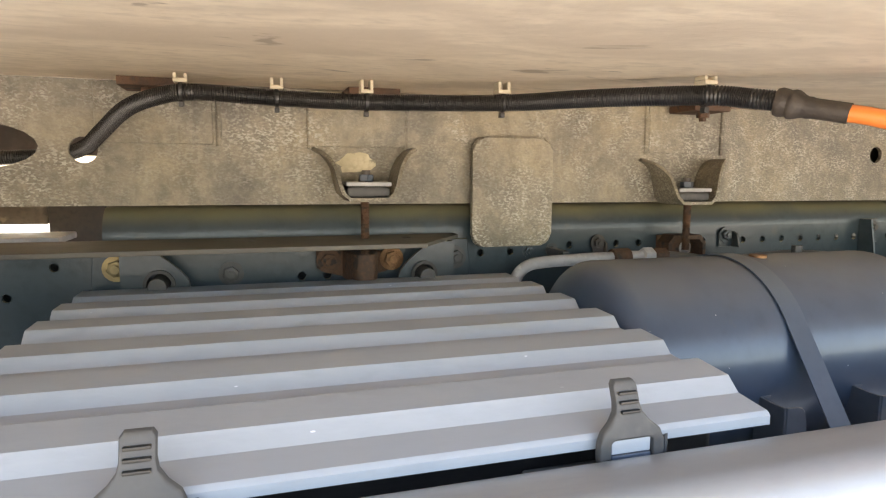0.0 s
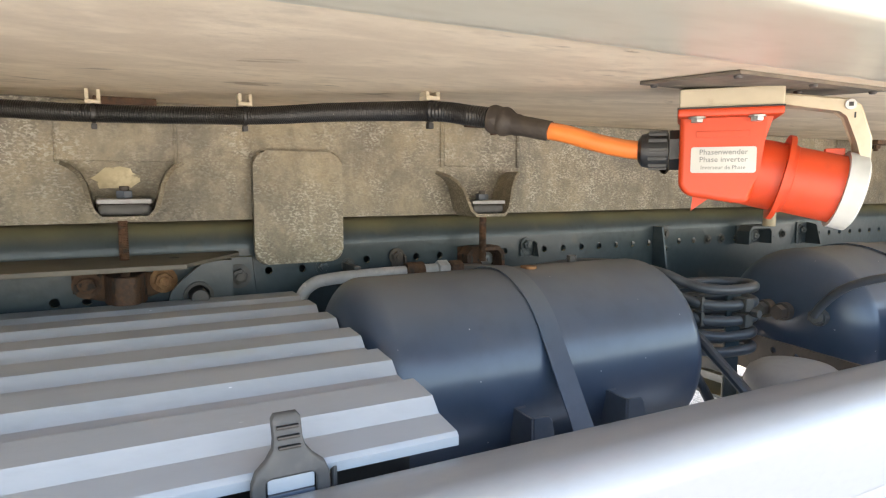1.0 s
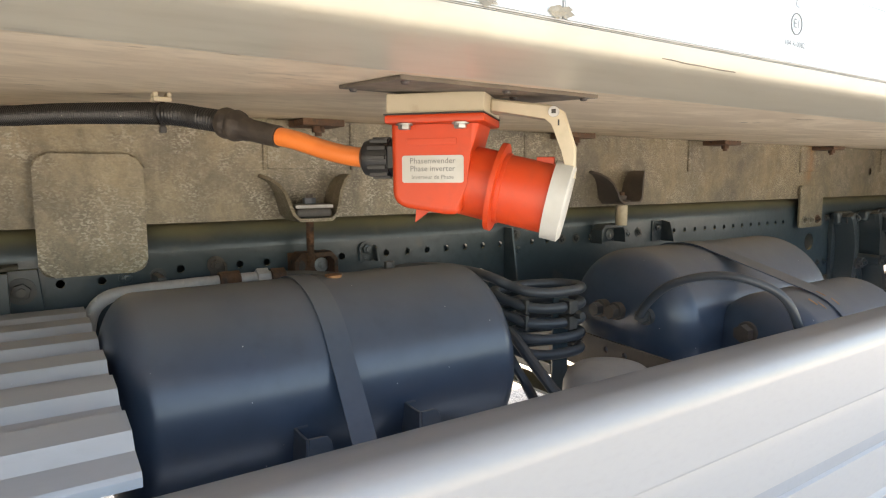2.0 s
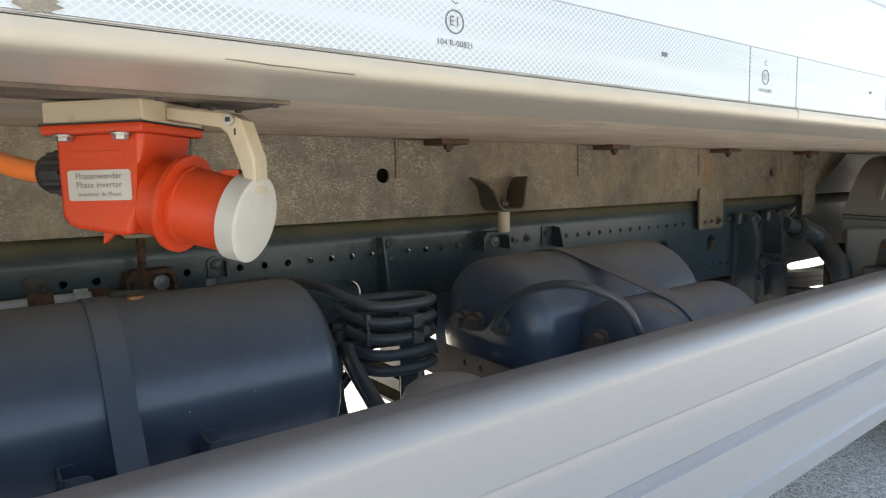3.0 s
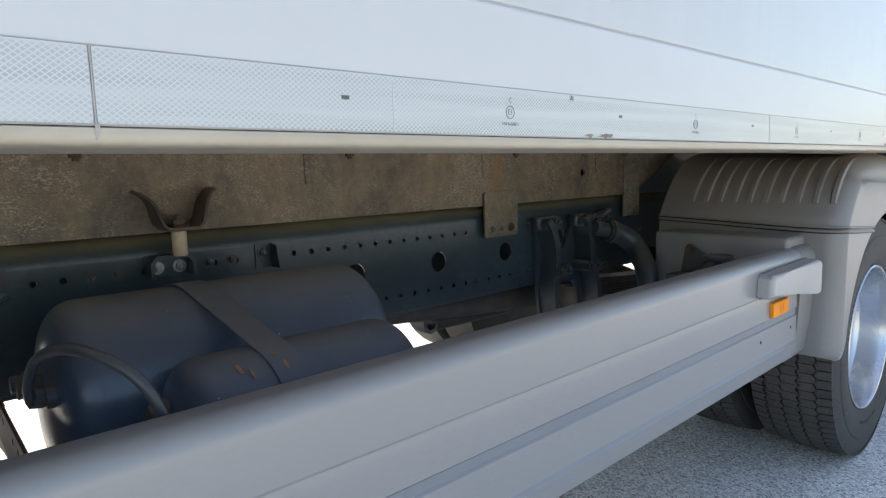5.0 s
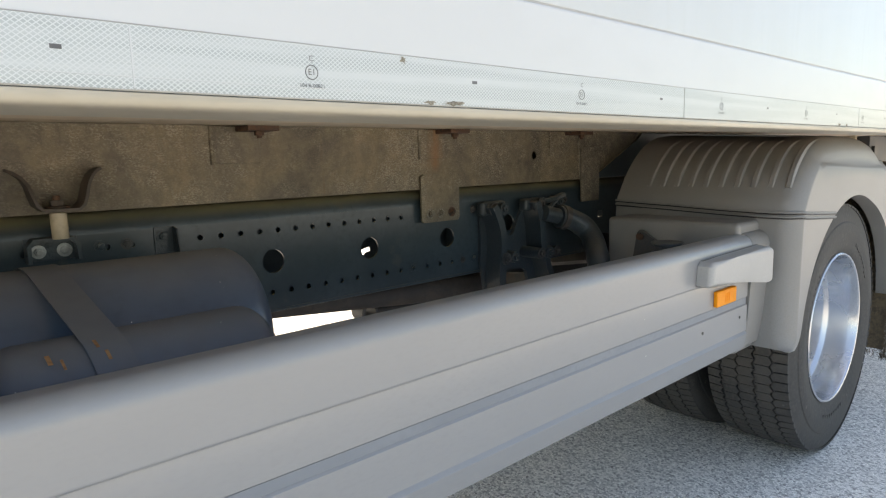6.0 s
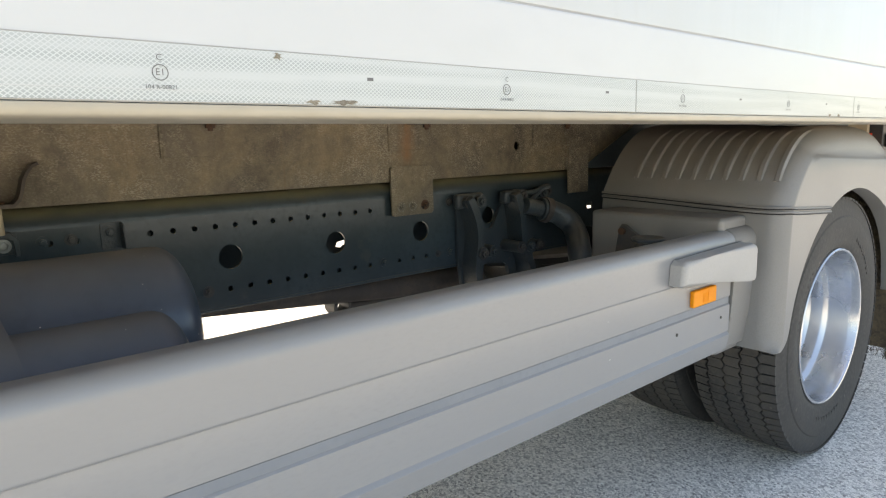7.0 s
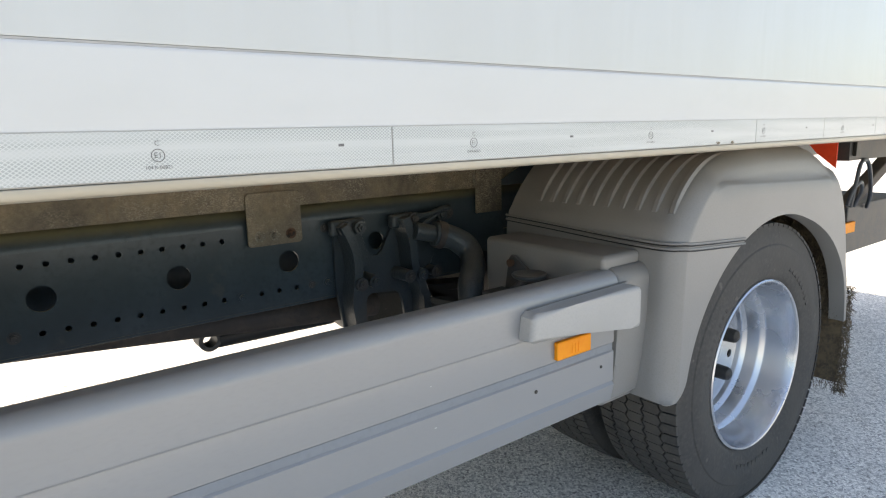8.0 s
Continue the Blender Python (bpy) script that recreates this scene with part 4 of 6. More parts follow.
part("drain_boss", rod((1.392, 0.575, 0.916), (1.392, 0.575, 0.9205), 0.012, seg=14), BRIGHT_RUST, tank1)
part("port", rod((1.50, 0.61, 0.914), (1.50, 0.61, 0.927), 0.008, seg=6), DARK_STEEL, tank1)
part("fitting", rod((1.636, 0.58, 0.800), (1.664, 0.58, 0.800), 0.017, seg=18, bevel=0.002), DARK_STEEL, tank1)

for x in (1.282, 1.429):
    s = thing("tank_saddle", (x, 0.42, 0.61), "dark blue folded saddle bracket under the air tank", "bracket", "tank saddles")
    part("side_plate", prism([(0.408, 0.615), (0.408, 0.766), (0.4135, 0.7655), (0.425, 0.7655), (0.440, 0.766), (0.449, 0.768), (0.452, 0.764), (0.452, 0.668), (0.47, 0.652), (0.50, 0.645), (0.56, 0.642), (0.56, 0.615)], "X", x, x + 0.003, bevel=0.0006), STRAP_DARK, s)
    part("front_flange", prism([(x + 0.0032, 0.615), (x + 0.0032, 0.766), (x + 0.020, 0.7655), (x + 0.026, 0.764), (x + 0.030, 0.759), (x + 0.033, 0.744), (x + 0.036, 0.615)], "Y", 0.407, 0.410, bevel=0.0008), STRAP_DARK, s)
    part("top_tab", box(x + 0.0032, x + 0.017, 0.4445, 0.4515, 0.7645, 0.7675, 0.0006), STRAP_DARK, s)
    part("foot", box(x, x + 0.055, 0.407, 0.56, 0.605, 0.6148, 0.001), STRAP_DARK, s)
beam = thing("bracket_beam", (1.35, 0.55, 0.57), "dark steel beam that carries the tank saddles", "bracket")
part("bar", box(1.10, 1.60, 0.36, 0.56, 0.575, 0.6045, 0.004), RAIL, beam)
part("arm", box(1.33, 1.38, 0.5605, 0.87, 0.575, 0.625, 0.004), RAIL, beam)
part("rail_plate", box(1.33, 1.38, 0.848, 0.8555, 0.6255, 0.80, 0.002), RAIL, beam)

T2 = (0.56, 0.770, 0.148)
tank2 = air_tank(2.015, 2.465, *T2, 0.052, "long blue-black air tank behind a smaller one")
T3 = (0.345, 0.752, 0.101)
tank3 = air_tank(2.115, 2.400, *T3, 0.045, "short blue-black air tank in front of the long one")
# one strap runs over both tanks on their common tangent
d = Vector((T2[0] - T3[0], T2[1] - T3[1]))
lean = math.degrees(math.atan2(d.y, d.x)) + 90 + math.degrees(math.asin((T3[2] - T2[2]) / d.length)) * -1
over = [(T3[0] - T3[2] - 0.001, 0.64)] + arc(T3[0], T3[1], T3[2] + 0.0015, 180, lean, 22) + arc(T2[0], T2[1], T2[2] + 0.0015, lean, 10, 26)
strap = thing("tank_strap", (2.23, 0.46, 0.65), "flat dark strap over the two rear air tanks", "strap")
part("strap_band", band(over, 2.214, 2.262, 0.0018, slant=-0.10), TANK, strap, "dark strap with rust-brown scuffs")
for x, a, w in ((2.176, 116, 0.005), (2.189, 122, 0.003), (2.232, 108, 0.004), (2.238, 121, 0.004)):
    part("scuff", band(arc(T3[0], T3[1], T3[2] + 0.0036, a + 9, a, 4), x, x + w, 0.0004, slant=-0.12), BRIGHT_RUST, strap, "pale rust-brown scuff")
for y, x in ((0.555, 1.938), (0.59, 1.935)):
    pl = rod((x + 0.05, y, 0.803), (x + 0.012, y, 0.803), 0.017, seg=18, bevel=0.002)
    part("drain_plug", pl, BROWN_STEEL, tank2)
    part("plug_nut", rod((x + 0.012, y, 0.803), (x - 0.004, y, 0.803), 0.0135, seg=6, bevel=0.001), BROWN_STEEL if y < 0.57 else DARK_STEEL, tank2)
part("elbow", rod((1.99, 0.492, 0.803), (1.957, 0.492, 0.803), 0.016, seg=14, bevel=0.002), DARK_STEEL, tank2)
part("elbow_nut", rod((1.957, 0.492, 0.803), (1.94, 0.485, 0.808), 0.0135, seg=6, bevel=0.001), DARK_STEEL, tank2)
part("end_boss", rod((2.12, 0.362, 0.785), (2.066, 0.362, 0.785), 0.019, seg=16, bevel=0.002), BROWN_STEEL, tank3)
part("end_nut", rod((2.066, 0.362, 0.785), (2.048, 0.362, 0.785), 0.0155, seg=6, bevel=0.0015), BROWN_STEEL, tank3)
for x in (2.08, 2.38):
    s = thing("tank_saddle", (x, 0.45, 0.60), "dark steel cradle under the rear air tanks", "bracket", "tank saddles")
    part("cradle", prism([(0.27, 0.60), (0.27, 0.70)] + arc(T3[0], T3[1], T3[2] + 0.002, 215, 320, 10) + arc(T2[0], T2[1], T2[2] + 0.002, 225, 320, 10) + [(0.70, 0.60)], "X", x, x + 0.005), RAIL, s)
    part("arm", box(x, x + 0.04, 0.60, 0.87, 0.575, 0.5995, 0.003), RAIL, s)
    part("rail_plate", box(x, x + 0.04, 0.847, 0.8555, 0.6, 0.80, 0.002), RAIL, s)
air_hose = thing("air_hose", (2.0, 0.42, 0.80), "black air hose arching from one tank to another", "hose")
part("hose", tube(smooth_path([(1.940, 0.487, 0.808), (1.938, 0.472, 0.832), (1.943, 0.435, 0.868), (1.958, 0.38, 0.891), (1.979, 0.325, 0.894), (2.013, 0.279, 0.870), (2.034, 0.262, 0.826), (2.044, 0.258, 0.77), (2.046, 0.262, 0.70)], 0.006), 0.0072, 12), HOSE, air_hose)

# ---- support arm between the tanks ----
arm = thing("support_arm", (1.93, 0.70, 0.60), "folded steel support arm with holes, bolted to the rail", "bracket")
part("upright", prism([(0.8555, 0.945), (0.83, 0.945), (0.815, 0.86), (0.80, 0.78), (0.76, 0.755), (0.70, 0.745), (0.69, 0.66), (0.8555, 0.64)], "X", 1.928, 1.933), RAIL, arm)
plate = part("rail_tab", box(1.9335, 1.972, RAIL_Y - 0.005, RAIL_Y - 0.0005, 0.885, 0.945, 0.001), RAIL, arm)
bolt(plate, 1.955, RAIL_Y - 0.005, 0.928, 0.0105, DARK_STEEL, 1)
part("arm_plate", sheet([(0.70, 0.748), (0.685, 0.757), (0.645, 0.758), (0.30, 0.742), (0.30, 0.66), (0.70, 0.695)], [circle(0.633, 0.740, 0.006, 10), circle(0.548, 0.735, 0.006, 10), circle(0.504, 0.733, 0.006, 10)], "X", 1.922, 1.927), BROWN_STEEL, arm, "brown dusty arm with small holes")

# a dark plate, added to hide the bright ground beside the arm
part("tray", box(1.855, 1.9215, 0.30, 0.8555, 0.635, 0.641, 0.001), RAIL, arm)

# ---- hose coil ----
coil = thing("hose_coil", (1.75, 0.53, 0.74), "coiled black air hoses clamped to a dark upright", "hose coil")
for k in range(5):
    z = 0.864 - 0.0265 * k
    loop = [(1.712, 0.612, z - 0.004), (1.76, 0.607, z), (1.80, 0.600, z), (1.832, 0.585, z), (1.846, 0.562, z), (1.842, 0.537, z), (1.82, 0.521, z), (1.79, 0.5175, z), (1.75, 0.524, z), (1.722, 0.543, z + 0.003), (1.705, 0.570, z + 0.011)]
    if k == 0:  # the upper hose goes on over the front tank
        loop += [(1.688, 0.590, 0.886), (1.674, 0.635, 0.893), (1.655, 0.69, 0.895), (1.62, 0.735, 0.893), (1.56, 0.755, 0.887), (1.49, 0.765, 0.878), (1.43, 0.775, 0.868)]
    else:
        loop += [(1.696, 0.590, z + 0.017), (1.702, 0.607, z + 0.021), (1.722, 0.614, z + 0.0225)]
    part("hose", tube(smooth_path(loop, 0.007), 0.0088, 12), HOSE, coil)
for z in (0.8375, 0.811):
    part("hose_tie", box(1.714, 1.722, 0.536, 0.562, z - 0.008, z + 0.016, 0.002), DARK_STEEL, coil)
for z in (0.811, 0.8375):
    part("hose_clamp", box(1.783, 1.803, 0.5045, 0.5325, z - 0.0115, z + 0.0115, 0.003), DARK_STEEL, coil)
part("clamp_bolt", rod((1.800, 0.506, 0.8245), (1.800, 0.492, 0.8245), 0.007, seg=6), DARK_STEEL, coil)
part("upright", box(1.775, 1.81, 0.535, 0.54, 0.50, 0.86, 0.001), RAIL, coil)
part("foot", box(1.775, 1.81, 0.5405, 0.8555, 0.715, 0.735, 0.001), RAIL, coil)
drop = thing("hose_bundle", (1.69, 0.55, 0.60), "black hoses dropping from the tank valve", "hose")
for run in ([(1.690, 0.575, 0.800), (1.682, 0.54, 0.803), (1.669, 0.50, 0.796), (1.668, 0.465, 0.772), (1.672, 0.434, 0.747), (1.686, 0.390, 0.70), (1.70, 0.35, 0.62)], [(1.694, 0.580, 0.796), (1.700, 0.574, 0.770), (1.709, 0.557, 0.738), (1.718, 0.538, 0.709), (1.735, 0.510, 0.65), (1.745, 0.49, 0.60)], [(1.682, 0.580, 0.790), (1.678, 0.575, 0.75), (1.680, 0.565, 0.70), (1.690, 0.55, 0.62)], [(1.715, 0.60, 0.745), (1.70, 0.60, 0.728), (1.675, 0.60, 0.715), (1.64, 0.60, 0.705)]):
    part("hose", tube(smooth_path(run, 0.01), 0.0086, 10), HOSE, drop)
valve = thing("tank_valve", (1.684, 0.58, 0.80), "small black valve block with hose unions beside the air tank", "valve")
part("union_nut", rod((1.6645, 0.58, 0.800), (1.676, 0.58, 0.800), 0.0195, seg=6, bevel=0.0015), DARK_STEEL, valve)
vb = rod((1.676, 0.58, 0.800), (1.704, 0.58, 0.800), 0.0135, seg=16, bevel=0.002)
part("body", rod((1.686, 0.58, 0.786), (1.686, 0.58, 0.826), 0.0115, seg=14, bm=vb, bevel=0.002), BLACK_PLASTIC, valve)
part("cap", rod((1.686, 0.58, 0.8262), (1.686, 0.58, 0.840), 0.0140, seg=6, bevel=0.002), BLACK_PLASTIC, valve)
part("side_union", rod((1.688, 0.5660, 0.800), (1.688, 0.550, 0.801), 0.0115, seg=6, bevel=0.001), DARK_STEEL, valve)

# ---- air dryer ----
dryer = thing("air_dryer", (1.775, 0.40, 0.45), "pale grey domed air dryer canister", "air dryer")
part("canister", lathe([(0.45, 0.074), (0.71, 0.074), (0.735, 0.0725), (0.752, 0.066), (0.762, 0.052), (0.767, 0.03), (0.768, 0.002)], (1.780, 0.412, 0), "Z", 48), PALE_CAP, dryer, angle=50)
part("base", box(1.72, 1.85, 0.34, 0.6, 0.41, 0.4495, 0.006), DARK_STEEL, dryer)
part("bracket", box(1.80, 1.84, 0.6005, 0.87, 0.41, 0.43, 0.004), DARK_STEEL, dryer)
part("hanger", box(1.80, 1.84, 0.86, 0.87, 0.4305, 0.7115, 0.002), DARK_STEEL, dryer)

# ---- steel pipe behind the front tank ----
pipe = thing("air_pipe", (1.25, 0.79, 0.85), "pale grey zinc air pipe with brown couplings on the rail", "pipe")
part("tube", tube(smooth_path([(1.098, 0.775, 0.78), (1.101, 0.78, 0.83), (1.110, 0.783, 0.866), (1.130, 0.785, 0.884), (1.16, 0.785, 0.889), (1.22, 0.785, 0.8915), (1.30, 0.785, 0.893), (1.37, 0.785, 0.893)], 0.006), 0.0098, 14), GALV, pipe)
part("coupling", rod((1.287, 0.785, 0.8925), (1.320, 0.785, 0.893), 0.0152, seg=14, bevel=0.0015), RUST, pipe, "red-brown coupling")
part("nut", rod((1.346, 0.783, 0.893), (1.366, 0.783, 0.893), 0.0155, seg=6, bevel=0.0015), GALV, pipe)
part("end_nut", rod((1.370, 0.783, 0.893), (1.394, 0.783, 0.893), 0.0138, seg=6, bevel=0.001), RUST, pipe)
part("run", tube(smooth_path([(1.394, 0.783, 0.893), (1.45, 0.79, 0.887), (1.52, 0.80, 0.875), (1.58, 0.82, 0.855), (1.60, 0.84, 0.82)], 0.01), 0.008, 10), DARK_STEEL, pipe)
part("pipe_clip", box(1.20, 1.212, 0.795, 0.8555, 0.880, 0.905, 0.002), DARK_STEEL, pipe)

# ---- battery box with ribbed lid ----
battery = thing("battery_box", (0.78, 0.53, 0.45), "grey battery box with a dusty corrugated lid and rubber latches", "battery box")
part("tray", box(0.485, 1.075, 0.285, 0.80, 0.47, 0.826, 0.01), BLACK_PLASTIC, battery)
LID_X0, LID_X1 = 0.480, 1.1


def lid_z(y):
    """The lid's crown: it rises from the front edge and flattens out at the back."""
    t = min(max((y - 0.25) / 0.55, 0), 1)
    return 0.8405 + 0.0225 * (1 - (1 - t) ** 3.2)


# each rib: a sloping front, a rounded crown, a short steep back, then a flat valley
top_run = [(0.2565, lid_z(0.2565))]
for k in range(6):
    y = 0.288 + 0.0915 * k
    rise = 0.0105 if k < 5 else 0.008
    top_run += [(y, lid_z(y)), (y + 0.0015, lid_z(y) + 0.0012), (y + 0.0105, lid_z(y) + rise - 0.0012), (y + 0.013, lid_z(y + 0.013) + rise)]
    if y + 0.09 < 0.803:
        top_run += [(y + 0.052, lid_z(y + 0.052) + rise), (y + 0.055, lid_z(y + 0.055) + rise - 0.001), (y + 0.066, lid_z(y + 0.066) + 0.001), (y + 0.069, lid_z(y + 0.069))]
top_run.append((0.803, lid_z(0.803) + 0.008))
under = [(p, z - 0.004) for p, z in reversed(top_run)]
outline = [(0.2530, lid_z(0.25) - 0.0025), (0.2545, lid_z(0.25) - 0.0006), *top_run, (0.805, 0.84), (0.801, 0.84), *under[1:-1], (0.2575, lid_z(0.25) - 0.005), (0.2575, 0.8305), (0.2530, 0.8305)]
part("lid", prism(outline, "X", LID_X0, LID_X1), LID, battery, "corrugated grey plastic lid with brown dust", angle=25)
for x in (0.633, 0.963):
    half = [(0.0, 0.811), (0.012, 0.8115), (0.021, 0.815), (0.0265, 0.821), (0.0275, 0.829), (0.0270, 0.838), (0.0240, 0.8455), (0.0165, 0.8515), (0.0115, 0.858), (0.0103, 0.864), (0.0103, 0.8765), (0.0080, 0.8795)]
    rim = [(x + u, z) for u, z in half] + [(x - u, z) for u, z in reversed(half) if u > 0]
    ring = sheet(rim, [rounded(x - 0.0175, x + 0.0175, 0.8185, 0.8395, 0.004)[::-1]], "Y", 0.241, 0.2495)
    bmesh.ops.bevel(ring, geom=[e for e in ring.edges if e.is_manifold and abs(e.calc_face_angle(0)) > 1.2 and abs(e.verts[0].co.y - e.verts[1].co.y) < 1e-6], offset=0.0022, segments=2, affect="EDGES", profile=0.5)
    for v in ring.verts:  # the pull tab leans back
        if v.co.z > 0.8435:
            v.co.y += (v.co.z - 0.8435) * 0.40
    latch = part("latch", ring, RUBBER_DARK, battery, "dark rubber latch with a ribbed pull tab")
    for k in range(3):
        zk = 0.859 + 0.0063 * k
        yk = 0.2405 + (zk - 0.8435) * 0.40
        rib = box(x - 0.0078, x + 0.0078, yk - 0.0022, yk + 0.003, zk - 0.0011, zk + 0.0011, 0.0006)
        part("grip_rib", rib, BLACK_PLASTIC, latch)
    part("hook", box(x - 0.0165, x + 0.0165, 0.2435, 0.2526, 0.8285, 0.8392, 0.001), LID, battery)
    part("hook_lip", box(x - 0.0165, x + 0.0165, 0.2425, 0.2526, 0.8235, 0.8280, 0.001), STRAP, battery)
    part("latch_cheek", prism([(0.2455, 0.812), (0.2455, 0.839), (0.2525, 0.834), (0.2525, 0.812)], "X", x + 0.0300, x + 0.0335, bevel=0.0008), RUBBER_DARK, battery)
    part("latch_base", box(x - 0.07, x + 0.03, 0.250, 0.2845, 0.795, 0.806, 0.003), RUBBER, battery)

# ---- conduit and cable under the floor ----
conduit = thing("cable_conduit", (0.9, 0.62, 1.10), "ribbed black conduit clipped under the plywood floor", "conduit")
# the tube's rings stand proud of its grooves
path = [p + Vector((0, 0, 0.0025)) for p in smooth_path([(-0.1, 0.90, 1.05), (0.20, 0.885, 1.045), (0.36, 0.875, 1.047), (0.44, 0.868, 1.052), (0.482, 0.850, 1.062), (0.515, 0.80, 1.082), (0.555, 0.74, 1.107), (0.595, 0.700, 1.119), (0.64, 0.690, 1.1255), (0.736, 0.690, 1.1225), (0.846, 0.655, 1.1180), (0.999, 0.590, 1.1165), (1.08, 0.505, 1.1160), (1.154, 0.416, 1.1120), (1.182, 0.382, 1.1060), (1.200, 0.361, 1.1015)], 0.00066)]
part("ribbed_tube", tube(path, lambda i: (0.0104, 0.0105, 0.0093, 0.0092)[i % 4], 16), CONDUIT, conduit, angle=60)
part("end_boot", tube(smooth_path([(1.196, 0.366, 1.1045), (1.203, 0.357, 1.1020), (1.211, 0.344, 1.0975), (1.221, 0.329, 1.0935), (1.231, 0.314, 1.0895)], 0.003), lambda i: (0.0128, 0.0143, 0.0139, 0.0132, 0.0145, 0.0143, 0.0132, 0.0114, 0.0104, 0.0107, 0.0099, 0.0097, 0.0097, 0.0097, 0.0097, 0.0097, 0.0097, 0.0097, 0.0097, 0.0097, 0.0097, 0.0097, 0.0097)[min(i, 22)], 16), BOOT, conduit, "brown-black rubber boot")
cable = thing("orange_cable", (1.25, 0.28, 1.08), "thick orange cable from the conduit to the socket", "cable")
part("sheath", tube(smooth_path([(1.226, 0.322, 1.0915), (1.240, 0.302, 1.0865), (1.258, 0.279, 1.0775), (1.272, 0.261, 1.072), (1.283, 0.248, 1.0695)], 0.004), 0.0082, 16), ORANGE, cable)
for x, y, z in ((0.625, 0.689, 1.1255), (0.736, 0.690, 1.1225), (0.843, 0.656, 1.1180), (0.999, 0.590, 1.1165), (1.154, 0.416, 1.1120)):
    c = thing("cable_clip", (x, y, floor_z(y)), "cream plastic cable clip with a black tie", "cable clip", "cable clips")
    cz = floor_z(y) - 0.001
    z += 0.0025
    part("base", box(x - 0.0080, x + 0.0080, y - 0.009, y + 0.009, z + 0.0102, z + 0.0148, 0.001), CREAM, c)
    part("post", box(x - 0.0078, x - 0.0040, y - 0.008, y + 0.008, z + 0.0150, max(cz, z + 0.019), 0.0005), CREAM, c)
    part("post", box(x + 0.0040, x + 0.0078, y - 0.008, y + 0.008, z + 0.0150, max(cz, z + 0.019), 0.0005), CREAM, c)
    part("tie", lathe([(-0.0020, 0.0106), (-0.0020, 0.0117), (0.0020, 0.0117), (0.0020, 0.0106)], (x, y, z), "X", 24, closed=True), BLACK_PLASTIC, c)
    part("tie_tail", box(x - 0.003, x + 0.003, y - 0.004, y + 0.004, z - 0.0180, z - 0.0118, 0.001), BLACK_PLASTIC, c)

# ---- red power socket ----
U, V = Vector((0.672, -0.741, 0)), Vector((-0.741, -0.672, 0))  # along the plug, towards the yard
SO = Vector((1.3065, 0.1805, 1.0575))
LOCAL = Matrix(((U.x, V.x, 0, SO.x), (U.y, V.y, 0, SO.y), (0, 0, 1, SO.z), (0, 0, 0, 1)))
socket = thing("power_socket", (SO.x, SO.y, 1.12), "red three-phase power inlet with a cream base under the floor", "power socket")


def local(bm):
    bmesh.ops.transform(bm, matrix=LOCAL, verts=bm.verts)
    return bm


def tilted(profile, seg=40, tip=-13.0, start=(0.0, -0.028, -0.002)):
    """Turned parts on the plug's own axis, which dips away from the base."""
    bm = lathe(profile, (0, 0, 0), "X", seg)
    bmesh.ops.transform(bm, matrix=pose(start[0], start[1], start[2], 0, -tip, 0), verts=bm.verts)
    return local(bm)


PLATE_X0, PLATE_X1, PLATE_Y0, PLATE_Y1 = 1.243, 1.421, 0.120, 0.213
part("mount_plate", prism([(PLATE_Y0, floor_z(PLATE_Y0) - 0.003), (PLATE_Y1, floor_z(PLATE_Y1) - 0.003), (PLATE_Y1, floor_z(PLATE_Y1) - 0.0002), (PLATE_Y0, floor_z(PLATE_Y0) - 0.0002)], "X", PLATE_X0, PLATE_X1, bevel=0.0006), PLATE_DIRT, socket, "dirty steel plate")
for x, y in ((PLATE_X0 + 0.008, PLATE_Y0 + 0.008), (PLATE_X1 - 0.008, PLATE_Y0 + 0.008), (PLATE_X0 + 0.008, PLATE_Y1 - 0.008), (PLATE_X1 - 0.008, PLATE_Y1 - 0.008), (1.335, PLATE_Y0 + 0.008), (1.372, PLATE_Y0 + 0.045), (1.388, PLATE_Y1 - 0.02)):
    z = floor_z(y) - 0.003
    part("screw", rod((x, y, z), (x, y, z - 0.0022), 0.0034, 0.0024, seg=12, bevel=0.0006), BROWN_STEEL, socket)
part("base", local(box(-0.036, 0.041, -0.062, 0.008, 0.0435, 0.0592, 0.002)), CREAM, socket, "cream plastic base")
part("gasket", local(box(-0.0373, 0.0413, -0.0633, 0.0103, 0.0429, 0.0440, 0.0003)), BLACK_PLASTIC, socket, "thin black gasket")
part("flange", local(box(-0.037, 0.041, -0.063, 0.010, 0.0365, 0.0432, 0.002)), RED, socket)
body = prism([(-0.035, 0.0362), (0.035, 0.0362), (0.029, 0.016), (0.026, -0.010), (0.020, -0.0325), (0.010, -0.0335), (-0.028, -0.0275), (-0.0345, -0.020)], "Y", -0.056, 0.0005)
bmesh.ops.bevel(body, geom=[e for e in body.edges if any(abs(v.co.z - 0.0362) > 1e-5 for v in e.verts)], offset=0.0065, segments=4, affect="EDGES", profile=0.5, clamp_overlap=True)
part("housing", local(body), RED, socket)
part("sleeve", tilted([(0.0, 0.028), (0.052, 0.0285), (0.0525, 0.0275), (0.094, 0.0275), (0.094, 0.001)]), RED, socket, angle=30)
part("collar", tilted([(0.044, 0.028), (0.044, 0.0355), (0.048, 0.0355), (0.049, 0.028)]), RED, socket)
part("key", local(box(0.076, 0.09, -0.032, -0.024, 0.0015, 0.011, 0.001)), RED, socket)
part("cap_ring", tilted([(0.088, 0.0282), (0.088, 0.0312), (0.101, 0.0312), (0.103, 0.028), (0.103, 0.001)]), WHITE_PLASTIC, socket, "white hinged cap")
